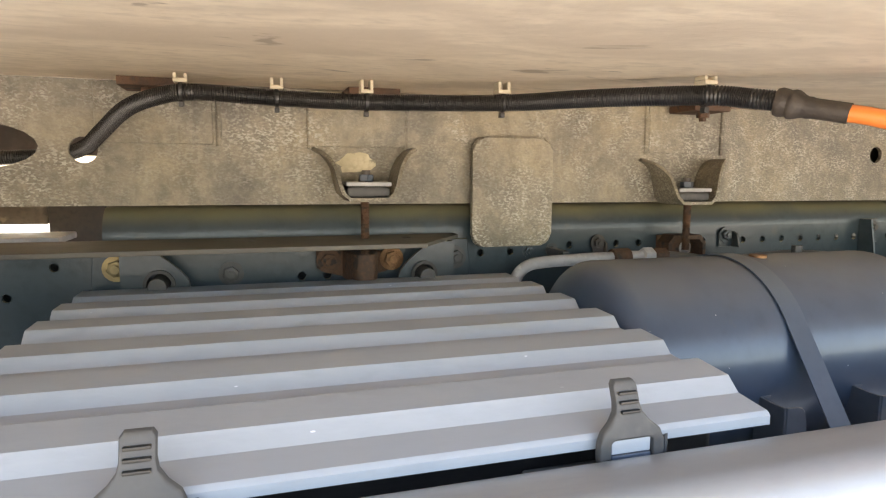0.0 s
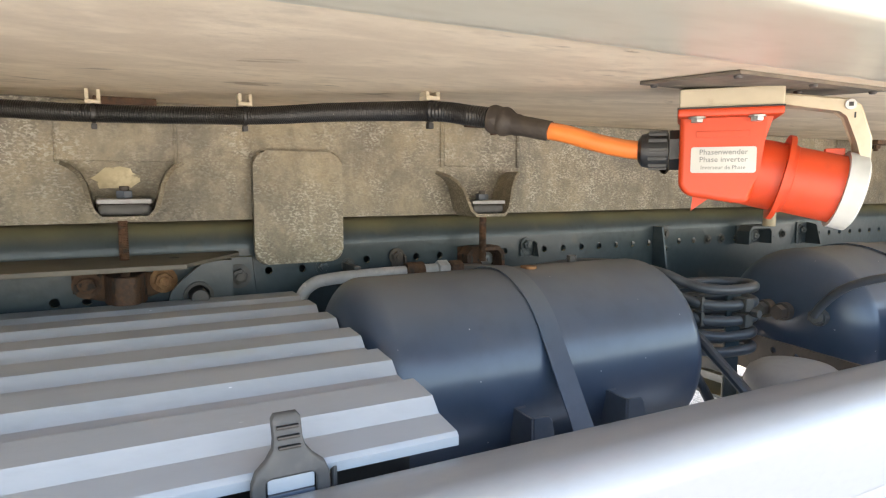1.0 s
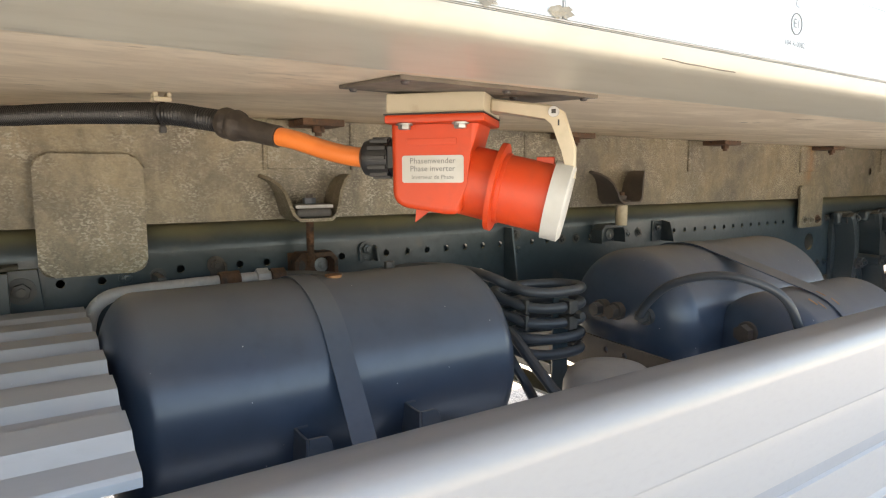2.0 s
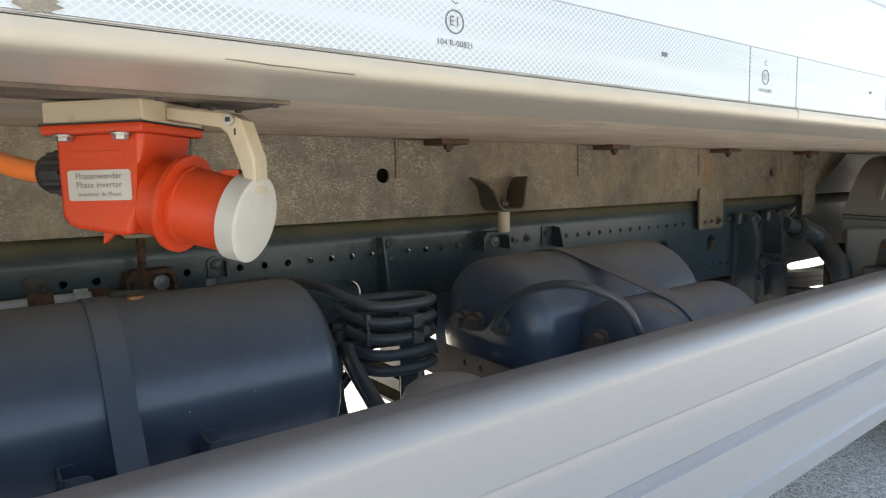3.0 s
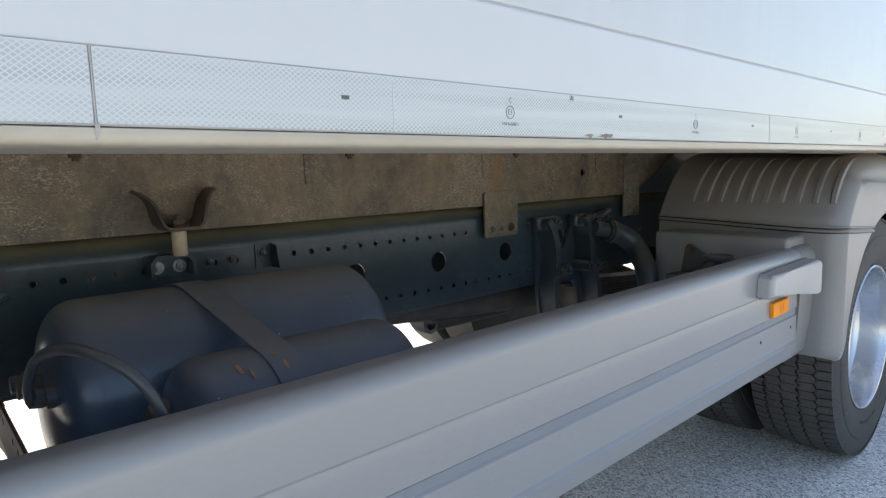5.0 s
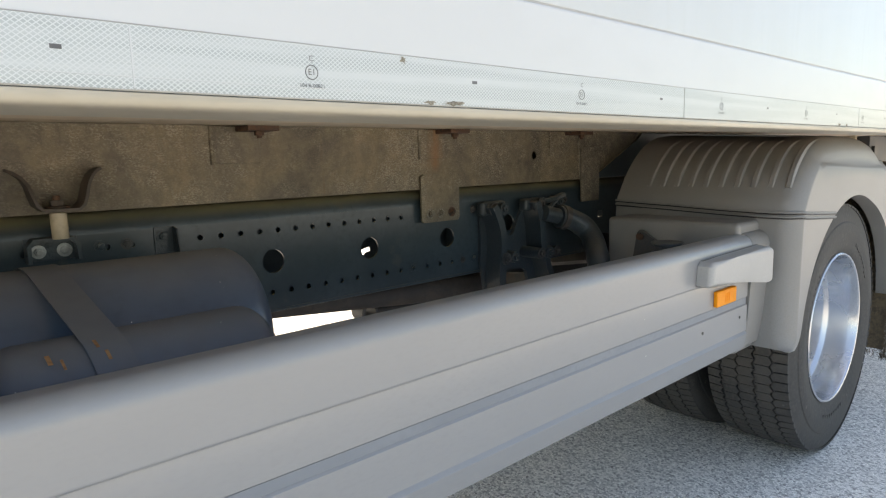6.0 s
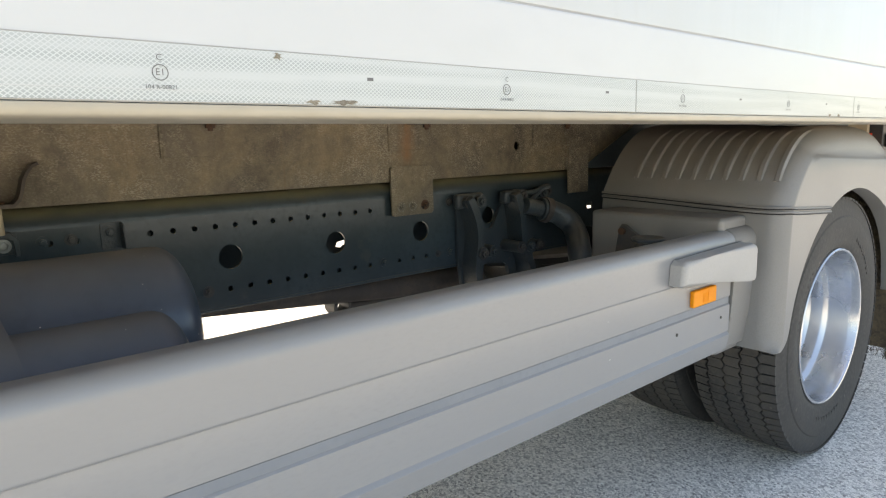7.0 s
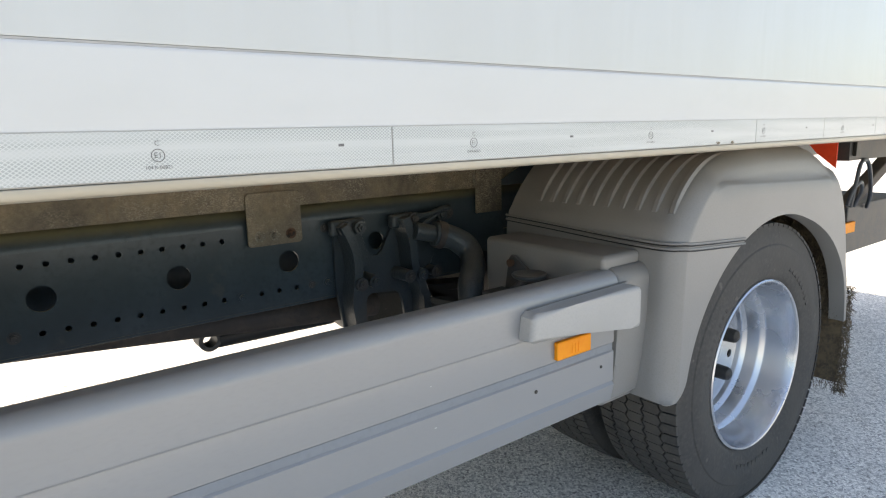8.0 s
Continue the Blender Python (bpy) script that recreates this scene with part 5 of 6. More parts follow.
part("cap_arm", local(prism([(0.041, 0.056), (0.089, 0.0495), (0.0975, 0.044), (0.106, 0.018), (0.106, -0.006), (0.099, -0.006), (0.097, 0.015), (0.089, 0.036), (0.083, 0.041), (0.041, 0.0455)], "Y", -0.036, -0.016, bevel=0.0015)), CREAM, socket, "cream cap lever")
pin = part("hinge_pin", local(rod((0.0895, -0.0165, 0.0445), (0.0895, -0.0135, 0.0445), 0.0042, seg=18, bevel=0.0006)), ZINC, socket)
part("pin_recess", local(box(0.0879, 0.0911, -0.0136, -0.0129, 0.0429, 0.0461)), BLACK_PLASTIC, pin)
part("arm_slot", local(box(0.0925, 0.0937, -0.0161, -0.0156, 0.034, 0.0385)), BLACK_PLASTIC, socket)
part("tab", local(prism([(-0.022, -0.026), (-0.008, -0.029), (-0.0235, -0.041)], "Y", -0.030, -0.026)), RED, socket)
for u in (-0.022, 0.022):
    part("screw", local(rod((u, 0.0055, 0.0364), (u, 0.0055, 0.0320), 0.0050, seg=6, bevel=0.0008)), ZINC, socket)
    part("screw_washer", local(rod((u, 0.0055, 0.0366), (u, 0.0055, 0.0352), 0.0066, seg=16)), ZINC, socket)
part("gland", local(rod((-0.034, -0.028, 0.012), (-0.043, -0.028, 0.012), 0.0172, seg=6, bevel=0.001)), BLACK_PLASTIC, socket)
part("gland_nut", local(lathe([(-0.0435, 0.0152), (-0.060, 0.0158), (-0.066, 0.0142), (-0.069, 0.010)], (0, -0.028, 0.012), "X", 18)), BLACK_PLASTIC, socket)
for k in range(12):
    a = 2 * math.pi * k / 12
    part("gland_rib", local(box(-0.060, -0.0445, -0.028 + 0.0156 * math.cos(a) - 0.0016, -0.028 + 0.0156 * math.cos(a) + 0.0016, 0.012 + 0.0156 * math.sin(a) - 0.0016, 0.012 + 0.0156 * math.sin(a) + 0.0016, 0.0005)), BLACK_PLASTIC, socket)
sticker = part("sticker", local(prism(rounded(-0.0255, 0.0235, -0.0085, 0.0125, 0.002, 3), "Y", 0.0004, 0.0012)), WHITE_PLASTIC, socket, "white sticker with German and English words")
for words, dz, size in (("Phasenwender", 0.0082, 0.0062), ("Phase inverter", 0.0022, 0.0062), ("Inverseur de Phase", -0.0042, 0.0044)):
    lettering(words, size, SO + U * -0.001 + V * 0.00145 + Vector((0, 0, dz)), sticker, INK, Matrix(((U.x, 0, V.x, 0), (U.y, 0, V.y, 0), (0, 1, 0, 0), (0, 0, 0, 1))), "printed_words")
part("moulded_mark", local(box(-0.022, 0.018, 0.0003, 0.0011, 0.0205, 0.0255, 0.0004)), RED, socket)

# ---- side guard ----
G_END = 3.812
guard = thing("side_guard", (1.9, 0.2, 0.50), "silver-grey side guard panel with a rounded top and a groove", "side guard")
shoulder = [(0.192 - 0.030 * math.cos(radians(a)), 0.804 + 0.030 * math.sin(radians(a))) for a in range(0, 100, 11)]
profile = [(0.190, 0.506), (0.180, 0.5045), (0.1752, 0.508), (0.1662, 0.5490), (0.1664, 0.5515), (0.1716, 0.5575), (0.1724, 0.5600), (0.1698, 0.5612), (0.1695, 0.6350), (0.1735, 0.6388), (0.1735, 0.6575), (0.1695, 0.6595), (0.1696, 0.690), (0.1702, 0.713), (0.1716, 0.7245), (0.1712, 0.7282), (0.1640, 0.7325), (0.1622, 0.7365), *shoulder, (0.215, 0.8322), (0.230, 0.8296), (0.2385, 0.8275), (0.2405, 0.8245), (0.2405, 0.800), (0.2375, 0.800), (0.2365, 0.821), (0.200, 0.825), (0.180, 0.80), (0.190, 0.74)]
part("panel", prism(profile, "X", -0.35, G_END), GUARD, guard, angle=30)
part("groove_strip", box(-0.35, G_END - 0.002, 0.1722, 0.1733, 0.6392, 0.6568), GROOVE, guard, "blue-grey inset strip")
for x in (0.2, 1.40, 3.47):
    part("post", box(x, x + 0.05, 0.1905, 0.245, 0.51, 0.735, 0.004), DARK_STEEL, guard)
    part("stay", box(x, x + 0.05, 0.2455, 0.87, 0.53, 0.565, 0.004), DARK_STEEL, guard)
    part("stay_hanger", box(x, x + 0.05, 0.845, 0.8555, 0.5655, 0.80, 0.003), DARK_STEEL, guard)
part("rivet", rod((3.545, 0.1692, 0.606), (3.545, 0.1680, 0.606), 0.0045, seg=10), BLACK_PLASTIC, guard)
part("rivet", rod((3.765, 0.1692, 0.607), (3.765, 0.1680, 0.607), 0.0040, seg=10), BLACK_PLASTIC, guard)
cap = prism([(0.235, 0.50), (0.180, 0.50), (0.168, 0.60), (0.162, 0.72), (0.163, 0.81), (0.178, 0.832), (0.198, 0.839), (0.27, 0.835), (0.27, 0.775)], "X", G_END + 0.005, 3.95)
bmesh.ops.bevel(cap, geom=cap.edges[:], offset=0.011, segments=4, affect="EDGES", profile=0.5)
part("end_cap", cap, MUDGUARD, guard, "grey plastic end cap")
buffer = thing("guard_buffer", (3.68, 0.15, 0.735), "rounded grey plastic buffer at the guard's rear end", "buffer")
bm = prism([(3.486, 0.742), (3.492, 0.790), (3.505, 0.800), (3.60, 0.803), (3.824, 0.806), (3.839, 0.800), (3.843, 0.79), (3.843, 0.712), (3.836, 0.703), (3.80, 0.709), (3.64, 0.733), (3.50, 0.736)], "Y", 0.112, 0.161)
bmesh.ops.bevel(bm, geom=[e for e in bm.edges if all(v.co.y < 0.113 for v in e.verts)], offset=0.014, segments=4, affect="EDGES", profile=0.5)
for v in bm.verts:  # it swells towards the rear
    v.co.y += 0.010 * max(0.0, (3.64 - v.co.x) / 0.15) if v.co.y < 0.15 else 0
part("pad", bm, BUFFER, buffer)
part("base_rim", prism([(3.492, 0.7385), (3.496, 0.792), (3.508, 0.8015), (3.838, 0.8075), (3.8455, 0.796), (3.8455, 0.708), (3.838, 0.7005), (3.64, 0.7305), (3.50, 0.7335)], "Y", 0.1545, 0.1608, bevel=0.001), MUDGUARD, buffer)
marker = thing("side_marker", (3.655, 0.16, 0.66), "rectangular amber side marker lamp below the buffer", "marker lamp")
part("lens", prism(rounded(3.602, 3.715, 0.664, 0.706, 0.003, 2), "Y", 0.1585, 0.1705, bevel=0.002), AMBER, marker)
for k in range(3):
    part("ripple", box(3.648 + 0.011 * k, 3.653 + 0.011 * k, 0.1573, 0.1584, 0.672, 0.696, 0.0004), AMBER, marker)

# ---- mudguard ----
WC = Vector((4.465, 0.443))  # wheel centre in x, z
F_Y, F_IN = 0.088, 0.685
ARCH_R = 0.468
hood = [(3.916, 0.35), (3.926, 0.60), (3.944, 0.885), (3.962, 0.935), (3.995, 0.985), (4.055, 1.045), (4.14, 1.089), (4.28, 1.109), (4.45, 1.113), (4.64, 1.105), (4.76, 1.074), (4.86, 1.012), (4.925, 0.92), (4.975, 0.78), (5.01, 0.60), (5.02, 0.35)]
hood = [(p.x, p.y) for p in smooth_path([(x, z, 0) for x, z in hood], 0.02)]


def hood_at(phi):
    """Where the ray from the wheel's centre at that angle meets the outer skin."""
    d = Vector((math.cos(phi), math.sin(phi)))
    for (ax, az), (bx, bz) in zip(hood, hood[1:]):
        e, f = Vector((bx - ax, bz - az)), Vector((ax, az)) - WC
        den = d.x * e.y - d.y * e.x
        if abs(den) < 1e-9:
            continue
        s, t = (f.x * e.y - f.y * e.x) / den, (f.x * d.y - f.y * d.x) / den
        if s > 0 and -1e-6 <= t <= 1 + 1e-6:
            return WC + d * s
    return WC + d * 0.55


def crown(x, y):
    """The hood rises a little towards its inner side."""
    u, v = min(max((y - 0.25) / 0.435, 0), 1), min(max((x - 3.99) / 0.25, 0), 1)
    return 0.026 * u * v * v * (3 - 2 * v)


mudguard = thing("mudguard", (4.465, 0.38, 0.48), "grey plastic mudguard with a ribbed front over twin wheels", "mudguard")
bm = bmesh.new()
rows = []
TURNS = [175.5 - 0.55 * k for k in range(14)] + [167.8 - 163.3 * k / 90 for k in range(91)]
for turn in TURNS:
    phi = radians(turn)
    low = max(0.0, (turn - 168.0) / 7.5)  # the lower corner is rounded off
    back = min(1.0, max(0.0, (radians(75) - phi) / radians(55)))  # the opening widens behind the wheel
    p, inner = hood_at(phi), WC + Vector((math.cos(phi), math.sin(phi))) * (ARCH_R + 0.052 * back * back * (3 - 2 * back))
    depth = (p - inner).length - 0.052 * (1 - math.sqrt(1 - low * low))
    into = (inner - p).normalized()
    crease_z = 1.030 - 0.024 * (p.x - 4.10) / 0.67
    # above the crease on its side the shoulder sets in
    drop = (p.y - crease_z) / max(0.2, math.sin(phi))
    fade = min(1.0, max(0.0, (drop - 0.022) / 0.03))
    fade = fade * fade * (3 - 2 * fade)
    rr = min(0.062 + 0.012 * fade, depth * 0.85)
    edge = max(drop, 0.02) if fade > 0 else 0.02
    edge = min(max(edge, rr * 0.75), depth * 0.9)
    inset = 0.013 * fade
    line = [(F_IN, 0.045), (F_IN, 0.0), (0.60, 0.0), (0.50, 0.0), (0.40, 0.0), (0.30, 0.0), (0.22, 0.0)]
    for a in range(0, 91, 15):
        line.append((F_Y + inset + rr - rr * math.sin(radians(a)), min(rr - rr * math.cos(radians(a)), edge * (0.35 + 0.65 * a / 90) if a > 45 else 9)))
    edge = max(edge, line[-1][1] + 0.001)
    line.append((F_Y + inset * 0.7, edge + 0.003))
    line.append((F_Y + inset * 0.25, edge + 0.010))
    for f in (0.15, 0.4, 0.7, 0.9, 1.0):
        line.append((F_Y, edge + 0.016 + max(0.0, depth - edge - 0.016) * (f - 0.15) / 0.85))
    line.append((F_Y + 0.012, depth + 0.002))
    line.append((F_Y + 0.05, depth + 0.002))
    out = []
    for y, e in line:
        q = p + into * e
        out.append(bm.verts.new((q.x, y, q.y + crown(q.x, y))))
    rows.append(out)
for a, b in zip(rows, rows[1:]):
    for j in range(len(a) - 1):
        bm.faces.new((a[j], a[j + 1], b[j + 1], b[j]))
bm.normal_update()
bmesh.ops.solidify(bm, geom=bm.faces[:], thickness=0.004)
part("shell", bm, MUDGUARD, mudguard, angle=50)
# bristle lining inside the rear of the arch
lining = bmesh.new()
random.seed(21)
rings = []
for k in range(25):
    phi = radians(4 + 2 * k)
    mid = WC + (hood_at(phi) - WC) * 0.965
    rings.append([lining.verts.new((mid.x, y, mid.y)) for y in (F_Y + 0.03, 0.66)])
for a, b in zip(rings, rings[1:]):
    lining.faces.new((a[0], a[1], b[1], b[0]))
for _ in range(2600):
    phi = radians(random.uniform(4, 52))
    mid = WC + (hood_at(phi) - WC) * 0.964
    p = Vector((mid.x, F_Y + 0.03 + random.random() ** 2 * 0.5, mid.y))
    q = p + Vector((-math.cos(phi), 0, -math.sin(phi))) * random.uniform(0.01, 0.028) + Vector((0, random.uniform(-0.02, 0.008), random.uniform(-0.012, 0.006)))
    w = Vector((random.uniform(-1, 1), random.uniform(-1, 1), random.uniform(-1, 1))).normalized() * 0.0018
    lining.faces.new([lining.verts.new(c) for c in (p - w, p + w, q)])
tagged(part("brush_lining", lining, BRISTLE, mudguard, "brown-black bristle lining"), kind="stuff")
# pressed ribs on the sloping front
front = [Vector(p) for p in hood]
for k in range(10):
    yk = 0.577 - 0.0493 * k
    run = [p for p in front if p.x < 4.20 and p.y > 0.955 - 0.002 * k]
    rb = bmesh.new()
    sect = []
    for i, p in enumerate(run):
        a, b = run[max(i - 1, 0)], run[min(i + 1, len(run) - 1)]
        n = Vector((-(b.y - a.y), b.x - a.x)).normalized()
        lift = 0.008 * min(1.0, i / 1.5 + 0.15, (len(run) - 1 - i) / 6 + 0.05)
        w = 0.0095
        sect.append([rb.verts.new((p.x + n.x * h, yk + s, p.y + n.y * h + crown(p.x, yk + s))) for s, h in ((-w, -0.001), (-w * 0.6, lift), (w * 0.6, lift), (w, -0.001))])
    for a, b in zip(sect, sect[1:]):
        for j in range(3):
            rb.faces.new((a[j], a[j + 1], b[j + 1], b[j]))
    rb.faces.new(sect[0]), rb.faces.new(sect[-1][::-1])
    part("rib", rb, MUDGUARD, mudguard, angle=25)
# the seam between hood and lower front
for z, out in ((0.889, 0.004), (0.876, 0.0025)):
    x0 = 3.944 - 0.07 * (0.885 - z) - out
    seam = [(x0, F_IN, z + 0.022), (x0, 0.50, z + 0.014), (x0, 0.30, z + 0.004), (x0, 0.165, z), (x0 + 0.008, 0.115, z), (x0 + 0.032, F_Y + 0.004, z), (x0 + 0.07, F_Y - 0.001, z - 0.004), (4.15, F_Y - 0.001, z - 0.014), (4.252, F_Y - 0.001, z - 0.021)]
    part("seam_bead", tube(smooth_path(seam, 0.01), 0.0034, 8), MUDGUARD, mudguard)
    gap = [(x, y, z - 0.0045) for x, y, z in seam]
    part("seam_gap", tube(smooth_path(gap, 0.01), 0.0024, 6), BLACK_PLASTIC, mudguard, "dark joint line")
# a black plate, added to block the bright gap beside the elbow
part("gap_block", box(3.875, 3.883, 0.632, 0.722, 0.50, 0.80, 0.002), BLACK_PLASTIC, mudguard)
# box-shaped bulge on the inner front with a bracket before it
part("inner_housing", box(3.80, 3.945, 0.195, 0.625, 0.48, 0.866, 0.014, segments=4), MUDGUARD, mudguard)
brk = thing("mudguard_bracket", (3.80, 0.50, 0.68), "dark folded bracket in front of the mudguard", "bracket")
part("plate", prism([(0.525, 0.70), (0.514, 0.75), (0.503, 0.822), (0.494, 0.832), (0.482, 0.831), (0.455, 0.813), (0.42, 0.790), (0.37, 0.784), (0.33, 0.792), (0.30, 0.790), (0.30, 0.70)], "X", 3.778, 3.790, bevel=0.002), DARK_STEEL, brk)
part("eye", rod((3.765, 0.488, 0.812), (3.778, 0.488, 0.812), 0.011, seg=14, bevel=0.002), RUST, brk)
part("bowl", lathe([(0.792, 0.002), (0.793, 0.030), (0.799, 0.042), (0.806, 0.046), (0.809, 0.043), (0.804, 0.030), (0.803, 0.002)], (3.728, 0.372, 0.0), "Z", 28), CAST, brk)
part("stem", rod((3.728, 0.45, 0.739), (3.728, 0.385, 0.792), 0.010, seg=12), DARK_STEEL, brk)
part("arm", box(3.70, 3.7775, 0.40, 0.53, 0.62, 0.738, 0.004), DARK_STEEL, brk)
part("rail_arm", box(3.70, 3.74, 0.5305, 0.8555, 0.615, 0.635, 0.003), DARK_STEEL, brk)
x = 5.03
flap = thing("brush_flap", (x, 0.3, 0.2), "brown-black bristle spray flap behind the wheel", "spray flap")
part("back", box(x - 0.012, x + 0.004, F_Y + 0.02, 0.66, 0.24, 0.62, 0.003), BRISTLE, flap)
random.seed(9)
br = bmesh.new()
for _ in range(5200):
    y, z, side = random.uniform(F_Y + 0.005, 0.64), random.uniform(0.205, 0.60), random.choice((-1, -1, 1))
    if random.random() < 0.35:
        y = F_Y + random.uniform(-0.005, 0.03)
    p = Vector((x + side * 0.006, y, z))
    q = p + Vector((side * random.uniform(0.006, 0.020), random.uniform(-0.016, 0.010), random.uniform(-0.026, 0.006)))
    w = Vector((0, random.uniform(-1, 1), random.uniform(-1, 1))).normalized() * 0.0016
    br.faces.new([br.verts.new(c) for c in (p - w, p + w, q)])
tagged(part("bristles", br, BRISTLE, flap), kind="stuff")

# ---- twin rear wheels ----
R = WC.y


def tread(bm, y0, y1, r):
    """Five zigzag ribs round the tyre, cut into links by slits."""
    n, amp, half = 168, 0.0048, 0.0033
    base = r - 0.014
    edges = [y0 + (y1 - y0) * f for f in (0.0, 0.185, 0.395, 0.605, 0.815, 1.0)]
    for j in range(5):
        outer = j in (0, 4)
        for k in range(n):
            # every second link ends in a slit, wider in the shoulders
            slit = (0.30 if outer else 0.14) if (k + j) % 2 else 0.0
            a0, a1 = 2 * math.pi * k / n, 2 * math.pi * (k + 1.0 - slit) / n
            corners = []
            for a, kk, f in ((a0, k, 0.0), (a1, k + 1, slit)):
                zig = amp * (1 if kk % 2 else -1) * (1 - 2 * f)
                lo = edges[j] + (half + zig if j > 0 else 0)
                hi = edges[j + 1] - (half - zig if j < 4 else 0)
                for y, rad in ((lo, base), (lo, r), (hi, r), (hi, base)):
                    crown = -0.006 * (2 * (y - y0) / (y1 - y0) - 1) ** 4
                    rr = rad + (crown if rad > base else 0)
                    corners.append(bm.verts.new((WC.x + rr * math.cos(a), y, WC.y + rr * math.sin(a))))
            c = corners
            for q in ((0, 1, 5, 4), (1, 2, 6, 5), (2, 3, 7, 6), (0, 1, 2, 3), (4, 5, 6, 7)):
                bm.faces.new([c[i] for i in q])


def wheel(y0, label, disc):
    w = thing("wheel", (WC.x, y0 + 0.14, 0), label, "wheel", "twin rear wheels")
    y1 = y0 + 0.28
    side = [(y0 + 0.022, 0.262), (y0 + 0.012, 0.275), (y0 + 0.0075, 0.292), (y0 + 0.001, 0.33), (y0, 0.352), (y0 + 0.003, 0.372), (y0 + 0.006, 0.376), (y0 + 0.008, 0.402), (y0 + 0.013, 0.418), (y0 + 0.016, 0.430), (y0 + 0.024, R - 0.013)]
    whole = side + [(y0 + y1 - y, r) for y, r in reversed(side)] + [(y1 - 0.03, 0.264), (y0 + 0.03, 0.264)]
    tyre = part("tyre", lathe(whole, (WC.x, 0, WC.y), "Y", 96, closed=True), TYRE, w, "worn black tyre with pale scuffs", angle=28)
    tr = bmesh.new()
    tread(tr, y0 + 0.013, y1 - 0.013, R)
    tagged(part("tread", tr, TYRE, tyre, angle=20), kind="stuff")
    rim = [(y0 + 0.012, 0.2665), (y0 + 0.009, 0.263), (y0 + 0.0105, 0.2585), (y0 + 0.018, 0.2550), (y0 + 0.034, 0.2525), (y0 + 0.040, 0.2500), (y0 + 0.070, 0.2465), (y0 + 0.102, 0.2435), (y0 + 0.108, 0.2415), (y0 + 0.118, 0.2310), (y0 + 0.124, 0.2280), (y0 + 0.150, 0.2240), (y0 + 0.160, 0.2225), (y0 + 0.170, 0.2130), (y0 + 0.176, 0.2105), (y0 + 0.188, 0.2080), (y0 + 0.190, 0.198), (y0 + 0.201, 0.198), (y0 + 0.200, 0.222), (y0 + 0.12, 0.247), (y0 + 0.03, 0.266)]
    rm = part("rim", lathe(rim, (WC.x, 0, WC.y), "Y", 96, closed=True), RIM, w, "silver steel rim", angle=22)
    if disc:
        holes = [circle(WC.x + 0.172 * math.cos(a), WC.y + 0.172 * math.sin(a), 0.014, 16) for a in (radians(43 + 60 * k) for k in range(6))]
        part("disc", sheet(circle(WC.x, WC.y, 0.2005, 64), holes, "Y", y0 + 0.190, y0 + 0.198), RIM, rm)
        part("hub", lathe([(y0 + 0.1895, 0.088), (y0 + 0.177, 0.084), (y0 + 0.173, 0.076), (y0 + 0.172, 0.04), (y0 + 0.172, 0.002)], (WC.x, 0, WC.y), "Y", 40), RIM, rm)
        cap = lathe([(0.0, 0.0245), (-0.034, 0.0230), (-0.043, 0.0200), (-0.048, 0.013), (-0.050, 0.001)], (0, 0, 0), "Y", 18)
        cap = to_mesh("nut_cap", cap, BLACK_PLASTIC)
        for k in range(6):
            a = radians(13 + 60 * k)
            piece("nut_cap", cap, rm, (WC.x + 0.128 * math.cos(a), y0 + 0.1895, WC.y + 0.128 * math.sin(a)))
        # raised moulding on the sidewall in place of maker's letters
        random.seed(3)
        for start, count, rad in ((62, 9, 0.318), (-75, 9, 0.318), (170, 9, 0.318)):
            for k in range(count):
                a = radians(start - k * 4.3)
                h = random.uniform(0.016, 0.022)
                bar = box(-0.005, 0.005, -0.0016, 0.002, -h / 2, h / 2, 0.0006)
                bmesh.ops.transform(bar, matrix=pose(WC.x + rad * math.cos(a), y0 + 0.0036, WC.y + rad * math.sin(a), 0, math.degrees(-a) + 90, 0), verts=bar.verts)
                part("moulded_bar", bar, TYRE, tyre)
    return w


wheel(0.116, "rear truck wheel with worn tread and a deep silver rim", True)
wheel(0.452, "inner rear wheel with worn tread beside the outer one", False)
axle = thing("rear_axle", (WC.x, 1.25, WC.y - 0.09), "dark rear axle beam between the wheels", "axle")
part("beam", rod((WC.x, 0.345, WC.y), (WC.x, 1.85, WC.y), 0.075, seg=24), DARK_STEEL, axle)
part("housing", lathe([(1.02, 0.076), (1.10, 0.15), (1.25, 0.19), (1.40, 0.15), (1.48, 0.076)], (WC.x, 0, WC.y), "Y", 32), DARK_STEEL, axle)
for y in (1.768, 2.104):
    w = thing("wheel", (WC.x, y, 0), "rear wheel on the far side of the truck", "wheel", "far rear wheels")
    part("tyre", lathe([(y, 0.25), (y, 0.40), (y + 0.02, R), (y + 0.26, R), (y + 0.28, 0.40), (y + 0.28, 0.25)], (WC.x, 0, WC.y), "Y", 48), TYRE, w)
    part("rim", rod((WC.x, y + 0.03, WC.y), (WC.x, y + 0.25, WC.y), 0.2495, seg=40), RIM, w)

# ---- spring hanger castings and pipes ahead of the rear wheel ----
hang = thing("spring_hanger", (3.55, 0.84, 0.58), "blue-black cast spring hanger bolted to the rail", "spring hanger")
